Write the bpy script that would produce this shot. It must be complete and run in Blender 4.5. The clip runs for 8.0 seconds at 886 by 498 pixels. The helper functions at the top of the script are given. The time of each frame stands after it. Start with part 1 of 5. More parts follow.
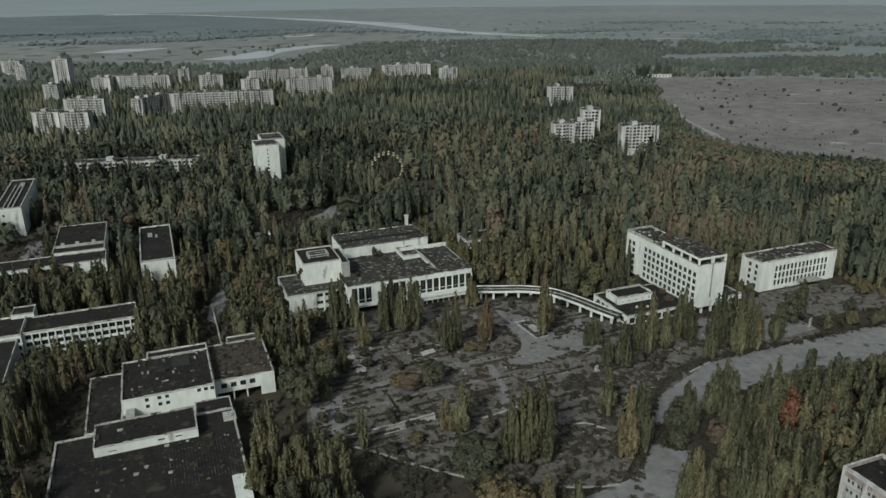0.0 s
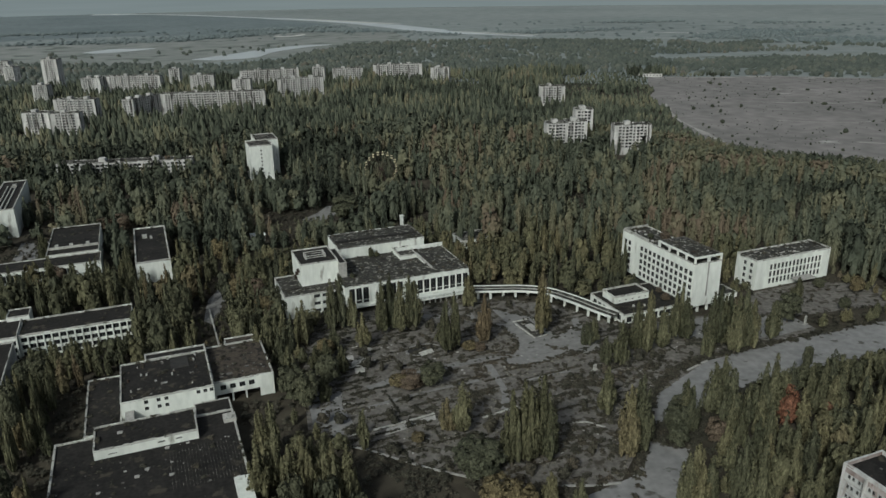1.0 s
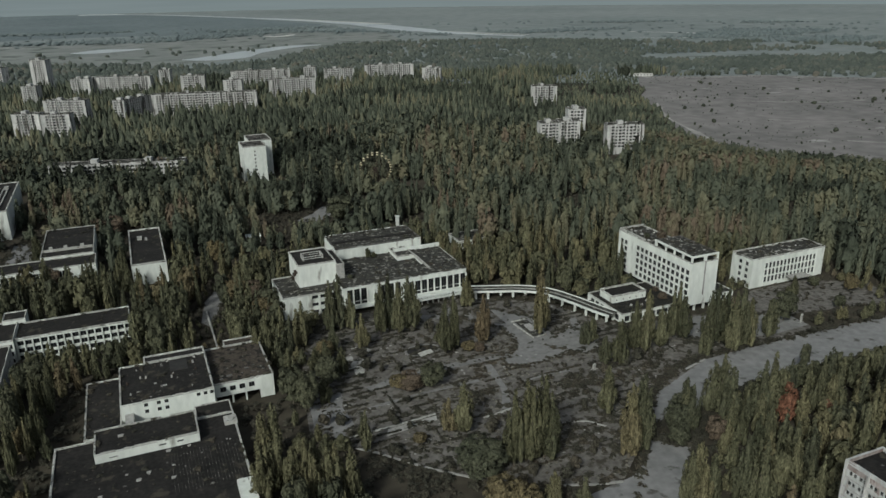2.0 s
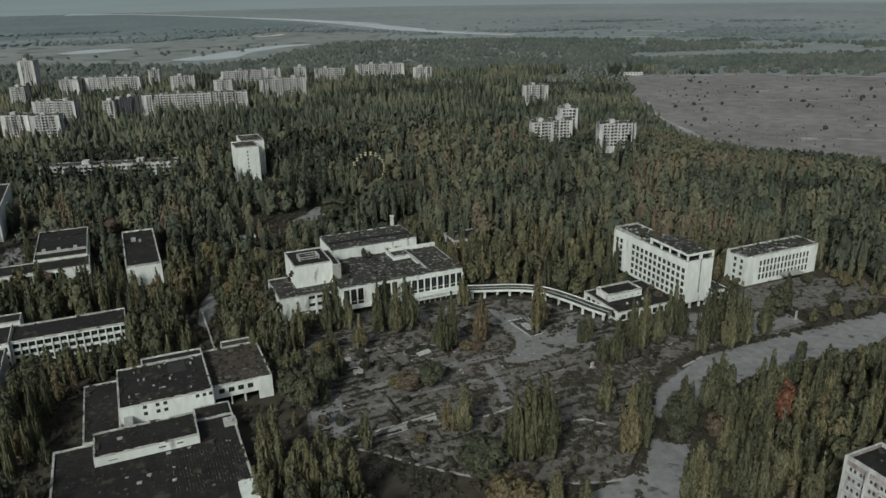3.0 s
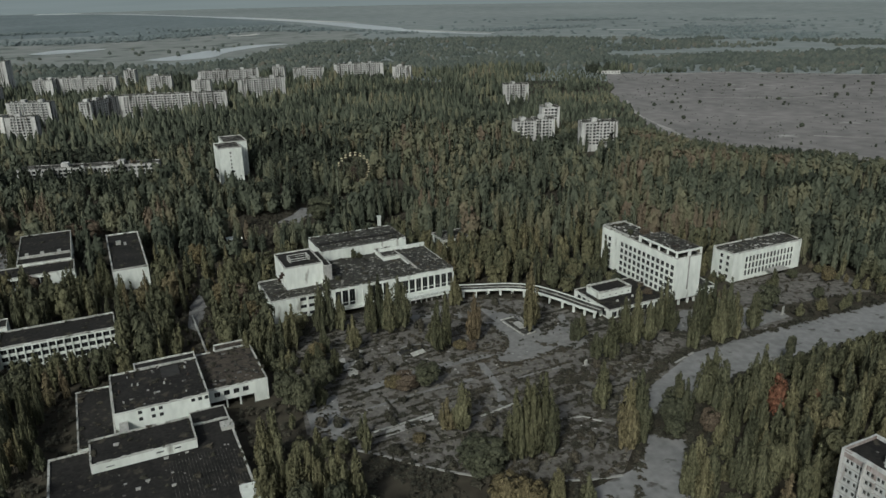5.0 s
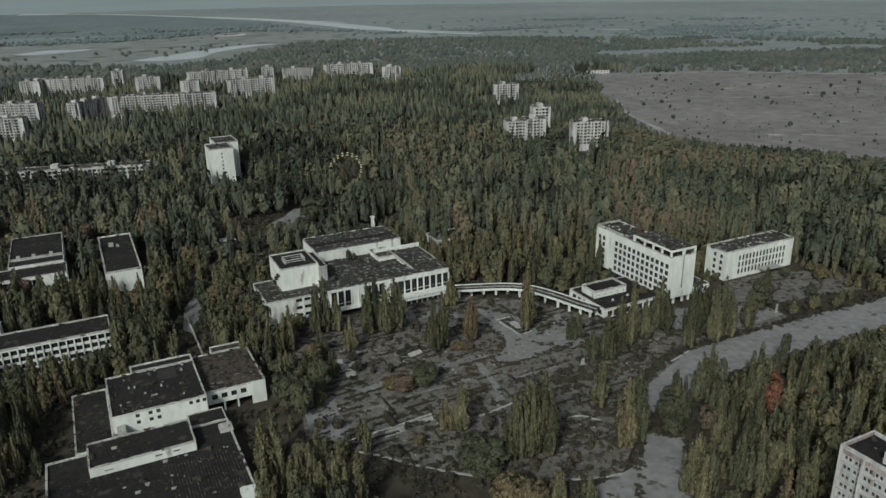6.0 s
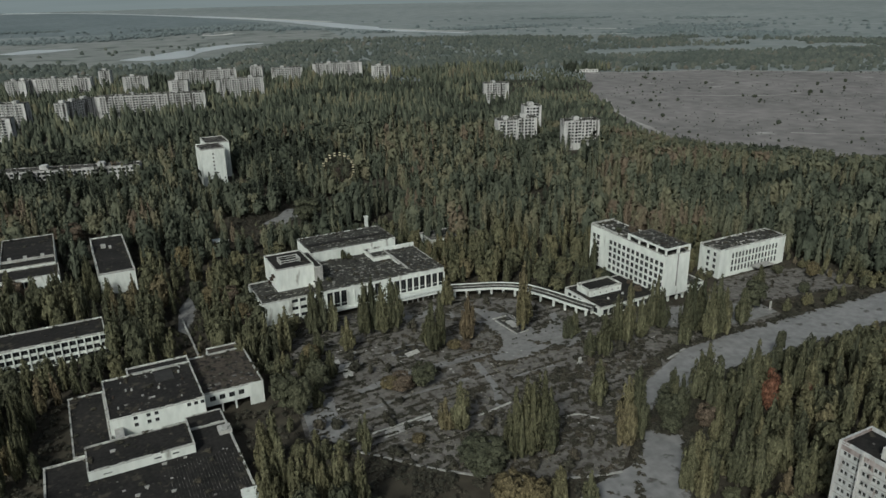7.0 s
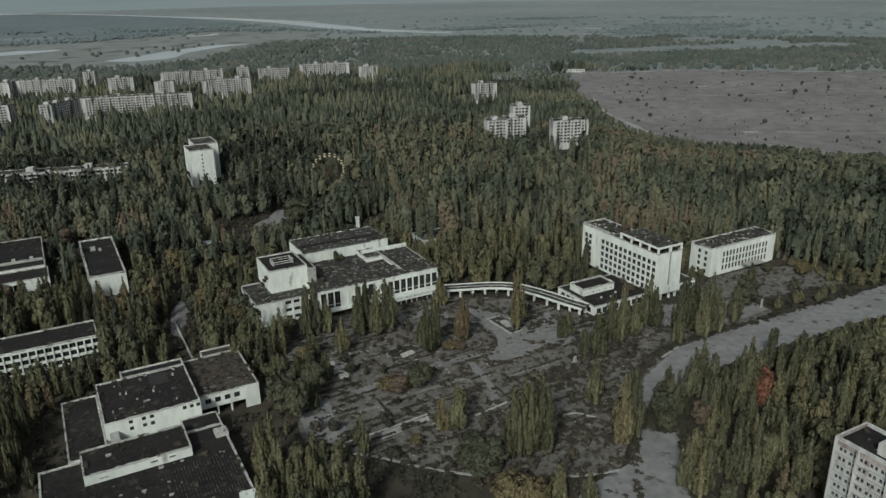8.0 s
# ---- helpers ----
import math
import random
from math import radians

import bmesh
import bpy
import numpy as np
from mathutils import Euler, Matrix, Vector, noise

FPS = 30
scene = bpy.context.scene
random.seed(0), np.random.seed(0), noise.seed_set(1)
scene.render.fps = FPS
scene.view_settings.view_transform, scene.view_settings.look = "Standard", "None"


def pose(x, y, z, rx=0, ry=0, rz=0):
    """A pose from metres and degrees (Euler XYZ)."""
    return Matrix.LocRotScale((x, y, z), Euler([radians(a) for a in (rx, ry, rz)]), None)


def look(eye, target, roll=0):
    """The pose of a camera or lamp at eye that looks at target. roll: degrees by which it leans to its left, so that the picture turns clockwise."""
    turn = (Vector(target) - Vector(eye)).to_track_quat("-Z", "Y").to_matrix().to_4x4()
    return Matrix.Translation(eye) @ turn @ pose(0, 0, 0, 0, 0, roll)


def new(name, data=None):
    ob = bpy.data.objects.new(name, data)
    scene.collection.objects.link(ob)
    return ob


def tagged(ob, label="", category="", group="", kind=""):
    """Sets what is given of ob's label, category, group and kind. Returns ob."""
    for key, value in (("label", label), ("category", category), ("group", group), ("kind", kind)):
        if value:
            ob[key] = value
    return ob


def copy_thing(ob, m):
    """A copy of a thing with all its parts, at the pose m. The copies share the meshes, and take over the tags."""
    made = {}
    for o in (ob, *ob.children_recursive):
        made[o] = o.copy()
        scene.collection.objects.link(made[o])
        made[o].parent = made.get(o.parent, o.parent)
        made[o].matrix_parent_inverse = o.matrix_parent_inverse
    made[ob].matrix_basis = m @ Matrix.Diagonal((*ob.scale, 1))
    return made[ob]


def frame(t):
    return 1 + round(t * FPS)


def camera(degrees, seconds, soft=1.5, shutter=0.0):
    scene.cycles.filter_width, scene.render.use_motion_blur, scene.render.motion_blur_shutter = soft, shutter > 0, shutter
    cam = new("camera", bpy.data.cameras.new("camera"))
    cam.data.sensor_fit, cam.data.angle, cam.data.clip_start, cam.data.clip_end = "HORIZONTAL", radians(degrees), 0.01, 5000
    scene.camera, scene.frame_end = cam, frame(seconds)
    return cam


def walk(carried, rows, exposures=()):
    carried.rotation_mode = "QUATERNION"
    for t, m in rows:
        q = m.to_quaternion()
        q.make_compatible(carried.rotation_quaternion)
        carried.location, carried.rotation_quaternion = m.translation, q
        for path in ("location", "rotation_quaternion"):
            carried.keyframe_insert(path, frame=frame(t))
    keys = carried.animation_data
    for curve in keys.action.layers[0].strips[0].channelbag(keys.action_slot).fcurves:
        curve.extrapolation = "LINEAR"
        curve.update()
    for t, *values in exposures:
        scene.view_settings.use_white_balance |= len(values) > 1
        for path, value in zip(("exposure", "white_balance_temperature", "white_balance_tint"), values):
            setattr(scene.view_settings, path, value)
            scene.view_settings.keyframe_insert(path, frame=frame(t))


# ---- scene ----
cam = camera(61.1, 8.0)
PATH = [
    (0, (-2.735, 14.971, 148.837), (-2.058, 16.729, 148.164), -0.8),
    (0.5, (-4.333, 15.379, 149.041), (-3.643, 17.132, 148.367), -0.8),
    (1, (-5.922, 15.928, 149.159), (-5.221, 17.676, 148.485), -0.8),
    (1.5, (-7.722, 16.599, 149.341), (-7.008, 18.342, 148.667), -0.8),
    (3, (-12.419, 18.364, 149.885), (-11.669, 20.09, 149.208), -0.9),
    (3.5, (-13.994, 18.913, 150.023), (-13.228, 20.632, 149.346), -0.9),
    (4, (-15.632, 19.561, 150.173), (-14.852, 21.274, 149.496), -0.9),
    (4.5, (-17.175, 20.222, 150.347), (-16.383, 21.928, 149.668), -0.9),
    (6, (-21.918, 22.397, 150.842), (-21.085, 24.082, 150.161), -0.9),
    (6.5, (-23.435, 23.108, 150.961), (-22.589, 24.787, 150.278), -0.9),
    (7, (-25.158, 24.047, 151.192), (-24.297, 25.717, 150.508), -0.9),
    (7.5, (-26.619, 24.767, 151.213), (-25.743, 26.43, 150.529), -0.9),
    (8, (-28.187, 25.625, 151.318), (-27.294, 27.278, 150.634), -0.9),
]
walk(cam, [(t, look(eye, target, roll)) for t, eye, target, roll in PATH],
     exposures=[(0.0, -0.15, 6080, 2), (8.0, -0.15, 6080, 2)])

# ---- world, sun, exposure ----
SUN_AZ = radians(226)          # compass bearing of the sun, from +y clockwise
SUN_EL = radians(36)
world = bpy.data.worlds.new("world")
scene.world = world
world.use_nodes = True
wn, wl = world.node_tree.nodes, world.node_tree.links
wn.clear()
sky = wn.new("ShaderNodeTexSky")
sky.sky_type = "NISHITA"
sky.sun_disc = False
sky.sun_elevation, sky.sun_rotation = SUN_EL, SUN_AZ
sky.air_density, sky.dust_density, sky.ozone_density = 1.0, 4.0, 1.0
bg = wn.new("ShaderNodeBackground")
bg.inputs["Strength"].default_value = 0.075
wo = wn.new("ShaderNodeOutputWorld")
veil = wn.new("ShaderNodeHueSaturation")
veil.inputs["Saturation"].default_value = 0.5
wl.new(sky.outputs[0], veil.inputs["Color"])
wl.new(veil.outputs[0], bg.inputs[0])
wl.new(bg.outputs[0], wo.inputs[0])
sun_data = bpy.data.lights.new("sun", "SUN")
sun_data.energy, sun_data.angle, sun_data.color = 2.2, radians(8), (1.0, 0.965, 0.90)
sun = new("sun", sun_data)
sun_dir = Vector((math.sin(SUN_AZ) * math.cos(SUN_EL), math.cos(SUN_AZ) * math.cos(SUN_EL), math.sin(SUN_EL)))
sun.matrix_world = look(sun_dir * 800, (0, 0, 0))


# ---- materials ----
def material(name, dark, light, scale=1.0, rough=0.9, bump=0.0, streak=1.0, second=0.08, patch=None, patch_amount=0.5,
             spec=0.2, vary=0.0, metal=0.0):
    """Two colours mixed by noise at two scales, with an optional third colour in patches; streak < 1 draws it out upright."""
    m = bpy.data.materials.new(name)
    m.use_nodes = True
    n, l = m.node_tree.nodes, m.node_tree.links
    bsdf = n["Principled BSDF"]
    bsdf.inputs["Roughness"].default_value = rough
    bsdf.inputs["Specular IOR Level"].default_value = spec
    bsdf.inputs["Metallic"].default_value = metal
    geo = n.new("ShaderNodeNewGeometry")
    mp = n.new("ShaderNodeMapping")
    mp.inputs["Scale"].default_value = (1, 1, streak)
    l.new(geo.outputs["Position"], mp.inputs["Vector"])

    def noise_node(sc, detail=5.0):
        t = n.new("ShaderNodeTexNoise")
        t.inputs["Scale"].default_value, t.inputs["Detail"].default_value = sc, detail
        l.new(mp.outputs[0], t.inputs["Vector"])
        return t.outputs["Fac"]

    def ramp(sock, lo, hi):
        r = n.new("ShaderNodeMapRange")
        r.inputs[1].default_value, r.inputs[2].default_value = lo, hi
        l.new(sock, r.inputs[0])
        return r.outputs[0]

    def mix(fac, a, b, mode="MIX"):
        x = n.new("ShaderNodeMix")
        x.data_type, x.blend_type = "RGBA", mode
        for sock, val in ((x.inputs[0], fac), (x.inputs[6], a), (x.inputs[7], b)):
            if isinstance(val, (int, float)):
                sock.default_value = val
            elif isinstance(val, tuple):
                sock.default_value = (*val, 1)
            else:
                l.new(val, sock)
        return x.outputs[2]

    fine = noise_node(scale)
    col = mix(ramp(fine, 0.32, 0.68), dark, light)
    big = ramp(noise_node(scale * second), 0.3, 0.7)
    col = mix(0.45, col, mix(big, dark, light))
    if patch:
        col = mix(ramp(noise_node(scale * second * 2.3, 7.0), 1.0 - patch_amount, 1.08 - patch_amount), col, patch)
    if vary:
        info = n.new("ShaderNodeObjectInfo")
        isl = n.new("ShaderNodeNewGeometry")
        add = n.new("ShaderNodeMath")
        add.operation = "ADD"
        l.new(info.outputs["Random"], add.inputs[0])
        l.new(isl.outputs["Random Per Island"], add.inputs[1])
        hsv = n.new("ShaderNodeHueSaturation")
        l.new(col, hsv.inputs["Color"])
        r = n.new("ShaderNodeMapRange")
        r.inputs[2].default_value, r.inputs[3].default_value, r.inputs[4].default_value = 2.0, 1 - vary, 1 + vary
        l.new(add.outputs[0], r.inputs[0])
        l.new(r.outputs[0], hsv.inputs["Value"])
        col = hsv.outputs[0]
    l.new(col, bsdf.inputs["Base Color"])
    if bump:
        b = n.new("ShaderNodeBump")
        b.inputs["Strength"].default_value, b.inputs["Distance"].default_value = 0.6, bump
        l.new(fine, b.inputs["Height"])
        l.new(b.outputs[0], bsdf.inputs["Normal"])
    return m


def foliage(name, stops, value=1.0, low=0.78, high=1.25, grain=0.8, drift=(-0.14, 0.52), share=0.62):
    """Leaves: each tree takes one colour of the ramp; single clumps vary round it."""
    m = bpy.data.materials.new(name)
    m.use_nodes = True
    n, l = m.node_tree.nodes, m.node_tree.links
    bsdf = n["Principled BSDF"]
    bsdf.inputs["Roughness"].default_value, bsdf.inputs["Specular IOR Level"].default_value = 0.85, 0.12
    info, att, isl = n.new("ShaderNodeObjectInfo"), n.new("ShaderNodeAttribute"), n.new("ShaderNodeNewGeometry")
    att.attribute_name = "tree"
    # trees of a joined wood carry 1 to 2 in "tree"; single trees take their own random number
    joined = n.new("ShaderNodeMath")
    joined.operation = "GREATER_THAN"
    joined.inputs[1].default_value = 0.5
    l.new(att.outputs["Fac"], joined.inputs[0])
    sub = n.new("ShaderNodeMath")
    sub.operation = "SUBTRACT"
    sub.inputs[1].default_value = 1.0
    l.new(att.outputs["Fac"], sub.inputs[0])
    fr = n.new("ShaderNodeMix")
    l.new(joined.outputs[0], fr.inputs[0])
    l.new(info.outputs["Random"], fr.inputs[2])
    l.new(sub.outputs[0], fr.inputs[3])
    # drift of species over the wood
    t = n.new("ShaderNodeTexNoise")
    t.inputs["Scale"].default_value, t.inputs["Detail"].default_value = 0.012, 3
    l.new(isl.outputs["Position"], t.inputs["Vector"])
    mixv = n.new("ShaderNodeMath")
    mixv.operation = "MULTIPLY_ADD"
    mixv.inputs[1].default_value = share
    l.new(fr.outputs[0], mixv.inputs[0])
    sc = n.new("ShaderNodeMapRange")
    sc.inputs[1].default_value, sc.inputs[2].default_value, sc.inputs[3].default_value, sc.inputs[4].default_value = 0.32, 0.68, *drift
    l.new(t.outputs["Fac"], sc.inputs[0])
    l.new(sc.outputs[0], mixv.inputs[2])
    ramp = n.new("ShaderNodeValToRGB")
    els = ramp.color_ramp.elements
    while len(els) < len(stops):
        els.new(0.5)
    for e, (p, c) in zip(els, stops):
        e.position, e.color = p, (*[v * value for v in c], 1)
    l.new(mixv.outputs[0], ramp.inputs[0])
    hsv = n.new("ShaderNodeHueSaturation")
    r = n.new("ShaderNodeMapRange")
    r.inputs[3].default_value, r.inputs[4].default_value = low, high
    l.new(isl.outputs["Random Per Island"], r.inputs[0])
    l.new(r.outputs[0], hsv.inputs["Value"])
    l.new(ramp.outputs[0], hsv.inputs["Color"])
    # upright noise puts lit tips and dark gaps between leaves into the colour
    mp = n.new("ShaderNodeMapping")
    mp.inputs["Scale"].default_value = (1, 1, 0.3)
    l.new(isl.outputs["Position"], mp.inputs["Vector"])
    lit_streaks = n.new("ShaderNodeTexNoise")
    lit_streaks.inputs["Scale"].default_value, lit_streaks.inputs["Detail"].default_value = 2.2, 4
    l.new(mp.outputs[0], lit_streaks.inputs["Vector"])
    tr_ = n.new("ShaderNodeMapRange")
    tr_.inputs[1].default_value, tr_.inputs[2].default_value = 0.34, 0.68
    tr_.inputs[3].default_value, tr_.inputs[4].default_value = 1 - 0.62 * grain, 1 + 0.75 * grain
    l.new(lit_streaks.outputs["Fac"], tr_.inputs[0])
    hs2 = n.new("ShaderNodeHueSaturation")
    l.new(hsv.outputs[0], hs2.inputs["Color"])
    l.new(tr_.outputs[0], hs2.inputs["Value"])
    l.new(hs2.outputs[0], bsdf.inputs["Base Color"])
    bp = n.new("ShaderNodeBump")
    bp.inputs["Strength"].default_value, bp.inputs["Distance"].default_value = 0.5 * grain, 0.3
    l.new(lit_streaks.outputs["Fac"], bp.inputs["Height"])
    l.new(bp.outputs[0], bsdf.inputs["Normal"])
    return m


WHITE = material("weathered_white_render", (0.53, 0.552, 0.508), (0.79, 0.812, 0.755), 0.45, 0.9, 0.01, 0.35, 0.2, (0.33, 0.33, 0.29), 0.37)
PANEL = material("grey_white_panel", (0.28, 0.275, 0.26), (0.62, 0.61, 0.585), 0.5, 0.9, 0.01, 0.16, 0.2, (0.10, 0.095, 0.085), 0.44, vary=0.16)
STAINED = material("stained_white_panel", (0.36, 0.355, 0.34), (0.68, 0.67, 0.64), 0.6, 0.9, 0.01, 0.15, 0.25, (0.16, 0.15, 0.135), 0.42)
SLABGREY = material("stained_grey_panel", (0.33, 0.335, 0.325), (0.60, 0.605, 0.585), 0.6, 0.9, 0.01, 0.25, 0.2, (0.27, 0.225, 0.205), 0.42)
RUSTWALL = material("rust_stained_panel", (0.20, 0.16, 0.145), (0.44, 0.395, 0.375), 0.7, 0.9, 0.01, 0.35, 0.25, (0.16, 0.10, 0.085), 0.42)
PARAPET = material("pale_concrete_coping", (0.22, 0.215, 0.195), (0.56, 0.555, 0.51), 1.0, 0.9, 0.01, 1.0, 0.2, (0.13, 0.13, 0.11), 0.40)
BITUMEN = material("bitumen_roof", (0.010, 0.0095, 0.009), (0.035, 0.032, 0.029), 0.8, 0.95, 0.02, 1.0, 0.12, (0.062, 0.055, 0.042), 0.40)
MOSSROOF = material("mossy_roof", (0.010, 0.010, 0.009), (0.080, 0.077, 0.066), 0.8, 0.95, 0.03, 1.0, 0.3, (0.26, 0.25, 0.22), 0.44)
BROWNROOF = material("rusty_gravel_roof", (0.032, 0.028, 0.023), (0.105, 0.086, 0.068), 0.9, 0.95, 0.03, 1.0, 0.2, (0.022, 0.021, 0.018), 0.47)
# one near-black for dark glass and for the unlit rooms behind open windows
DARKPANE = material("shaded_window_pane", (0.006, 0.007, 0.008), (0.020, 0.021, 0.022), 0.6, 0.3, 0, 1.0, 0.3, spec=0.18)
# near-black: the shade inside recesses, undercrofts and cavities is put into this colour
INNERSHADE = material("shaded_interior", (0.02, 0.02, 0.02), (0.05, 0.048, 0.045), 0.5, 0.95)
FRAME = material("grey_window_frame", (0.10, 0.10, 0.095), (0.26, 0.26, 0.24), 2.0, 0.7)
CONCRETE = material("raw_concrete", (0.24, 0.235, 0.22), (0.44, 0.43, 0.40), 0.8, 0.95, 0.02, 1.0, 0.15, (0.13, 0.125, 0.11), 0.36)
ASPHALT = material("pale_old_asphalt", (0.165, 0.163, 0.160), (0.275, 0.271, 0.264), 0.3, 0.9, 0.01, 1.0, 0.25, (0.09, 0.086, 0.076), 0.40)
WORN = material("worn_gritty_asphalt", (0.150, 0.147, 0.140), (0.255, 0.25, 0.24), 0.4, 0.95, 0.02, 1.0, 0.25, (0.085, 0.08, 0.068), 0.38)
PAVING = material("overgrown_paving", (0.082, 0.075, 0.065), (0.205, 0.192, 0.175), 0.5, 0.95, 0.03, 1.0, 0.25, (0.056, 0.050, 0.038), 0.47)
FLOOR = material("forest_floor", (0.030, 0.026, 0.019), (0.080, 0.070, 0.052), 0.16, 1.0, 0.05, 1.0, 0.12, (0.085, 0.078, 0.058), 0.33)
FIELD = material("dry_field", (0.128, 0.121, 0.116), (0.272, 0.255, 0.242), 0.06, 1.0, 0.05, 1.0, 0.14, (0.40, 0.385, 0.36), 0.33)
SANDYFIELD = material("sandy_streak", (0.24, 0.228, 0.212), (0.42, 0.40, 0.37), 0.08, 1.0, 0, 1.0, 0.3)
MEADOW = material("river_meadow", (0.165, 0.18, 0.168), (0.285, 0.29, 0.27), 0.02, 1.0, 0, 1.0, 0.3, (0.12, 0.138, 0.122), 0.45)
# far ground and pine belts: blue-grey haze is mixed into both colours
FARLAND = material("hazed_heath_ground", (0.160, 0.182, 0.176), (0.278, 0.300, 0.290), 0.022, 1.0, 0, 1.0, 0.07, (0.255, 0.262, 0.24), 0.33)
PINELAND = material("hazed_pine_canopy", (0.105, 0.132, 0.138), (0.205, 0.235, 0.235), 0.035, 1.0, 0, 1.0, 0.08, (0.225, 0.24, 0.225), 0.28)
# the pale grey base holds the sky's reflection on the water
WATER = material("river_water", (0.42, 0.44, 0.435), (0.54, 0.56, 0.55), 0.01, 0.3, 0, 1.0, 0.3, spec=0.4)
SAND = material("pale_river_sand", (0.52, 0.51, 0.47), (0.72, 0.71, 0.66), 0.05, 0.95)
DARKEDGE = material("dark_roof_edge", (0.05, 0.048, 0.044), (0.22, 0.21, 0.195), 1.2, 0.95, 0.02, 1.0, 0.25, (0.03, 0.03, 0.028), 0.45)
BARK = material("grey_brown_bark", (0.07, 0.06, 0.045), (0.16, 0.14, 0.11), 3.0, 0.95, 0.02, 0.3)
STEEL = material("rusty_dark_steel", (0.030, 0.026, 0.022), (0.09, 0.065, 0.05), 2.0, 0.7, metal=0.3)
YELLOW = material("faded_yellow_paint", (0.50, 0.44, 0.26), (0.72, 0.66, 0.46), 2.0, 0.7)
LEAF = foliage("autumn_leaves", [(0.0, (0.031, 0.035, 0.025)), (0.25, (0.058, 0.066, 0.047)), (0.5, (0.095, 0.104, 0.073)), (0.74, (0.138, 0.136, 0.086)),
                                 (0.9, (0.152, 0.137, 0.088)), (1.0, (0.138, 0.109, 0.077))], value=0.92, low=0.93, high=1.07, grain=0.4, drift=(-0.22, 0.52), share=0.66)
LEAFNEAR = foliage("olive_poplar_leaves", [(0.0, (0.056, 0.059, 0.039)), (0.25, (0.082, 0.083, 0.050)), (0.5, (0.108, 0.105, 0.061)), (0.8, (0.134, 0.121, 0.067)), (0.93, (0.130, 0.107, 0.063)), (1.0, (0.120, 0.094, 0.058))], value=0.9, share=0.8, drift=(-0.15, 0.3))
# darker olive; on western poplars shade is put into this leaf colour
LEAFOLIVE = foliage("darkened_olive_leaves", [(0.0, (0.044, 0.047, 0.029)), (1.0, (0.088, 0.085, 0.048))])
# leaves past the last blocks, greyed by haze put into the colour
LEAFMIST = foliage("hazed_olive_leaves", [(0.0, (0.070, 0.083, 0.072)), (0.5, (0.100, 0.114, 0.097)), (0.85, (0.135, 0.142, 0.116)), (1.0, (0.150, 0.138, 0.112))], low=0.92, high=1.08, grain=0.25)
LEAFRED = foliage("red_brown_leaves", [(0.0, (0.110, 0.064, 0.042)), (1.0, (0.175, 0.080, 0.050))])
LEAFBROWN = foliage("dull_brown_leaves", [(0.0, (0.080, 0.064, 0.047)), (1.0, (0.118, 0.090, 0.064))])
LEAFGOLD = foliage("golden_leaves", [(0.0, (0.105, 0.087, 0.050)), (1.0, (0.142, 0.116, 0.062))])
LEAFDARK = foliage("dark_green_leaves", [(0.0, (0.049, 0.053, 0.035)), (1.0, (0.088, 0.088, 0.055))])
# pale blue-grey of distance haze is put into these farthest trees
PINE = foliage("hazed_pine_leaves", [(0.0, (0.140, 0.170, 0.172)), (0.5, (0.175, 0.205, 0.203)), (1.0, (0.205, 0.232, 0.226))], low=0.92, high=1.08, grain=0.15)
LEAFBUSH = foliage("dark_bush_leaves", [(0.0, (0.036, 0.041, 0.031)), (1.0, (0.062, 0.066, 0.046))])
STRAW = foliage("pale_dead_grass", [(0.0, (0.105, 0.098, 0.080)), (0.6, (0.150, 0.140, 0.115)), (1.0, (0.180, 0.170, 0.145))])
WEED = foliage("dry_weeds", [(0.0, (0.046, 0.045, 0.034)), (0.5, (0.068, 0.064, 0.048)), (1.0, (0.088, 0.074, 0.055))], value=0.82)


# ---- mesh helpers ----
class Geo:
    def __init__(self):
        self.v, self.f, self.mi = [], [], []

    def poly(self, pts, mi=0):
        b = len(self.v)
        self.v += [tuple(p) for p in pts]
        self.f.append(tuple(range(b, b + len(pts))))
        self.mi.append(mi)

    def box(self, x0, x1, y0, y1, z0, z1, mi=0):
        b = len(self.v)
        self.v += [(x0, y0, z0), (x1, y0, z0), (x1, y1, z0), (x0, y1, z0), (x0, y0, z1), (x1, y0, z1), (x1, y1, z1), (x0, y1, z1)]
        for q in ((0, 3, 2, 1), (4, 5, 6, 7), (0, 1, 5, 4), (1, 2, 6, 5), (2, 3, 7, 6), (3, 0, 4, 7)):
            self.f.append(tuple(b + i for i in q))
            self.mi.append(mi)
        return self

    def tube(self, a, b_, r0, r1, n=8, mi=0):
        a, b_ = Vector(a), Vector(b_)
        d = (b_ - a).normalized()
        s = d.orthogonal().normalized()
        t = d.cross(s)
        k = len(self.v)
        for p, r in ((a, r0), (b_, r1)):
            for i in range(n):
                w = 2 * math.pi * i / n
                self.v.append(tuple(p + s * (r * math.cos(w)) + t * (r * math.sin(w))))
        for i in range(n):
            j = (i + 1) % n
            self.f.append((k + i, k + j, k + n + j, k + n + i))
            self.mi.append(mi)
        self.f.append(tuple(k + n + i for i in range(n)))
        self.f.append(tuple(k + n - 1 - i for i in range(n)))
        self.mi += [mi, mi]
        return self

    def mesh(self, name, *mats):
        me = bpy.data.meshes.new(name)
        me.from_pydata(self.v, [], self.f)
        for m in mats:
            me.materials.append(m)
        if len(mats) > 1:
            me.polygons.foreach_set("material_index", self.mi)
        me.update()
        return me


def part(name, g, mats, parent, label="", at=(0, 0, 0)):
    """One mesh object under a thing or a part; g is a Geo or a mesh to share."""
    me = g if isinstance(g, bpy.types.Mesh) else g.mesh(name, *(mats if isinstance(mats, (tuple, list)) else (mats,)))
    ob = new(name, me)
    ob.parent = parent
    ob.location = at
    return tagged(ob, label=label)


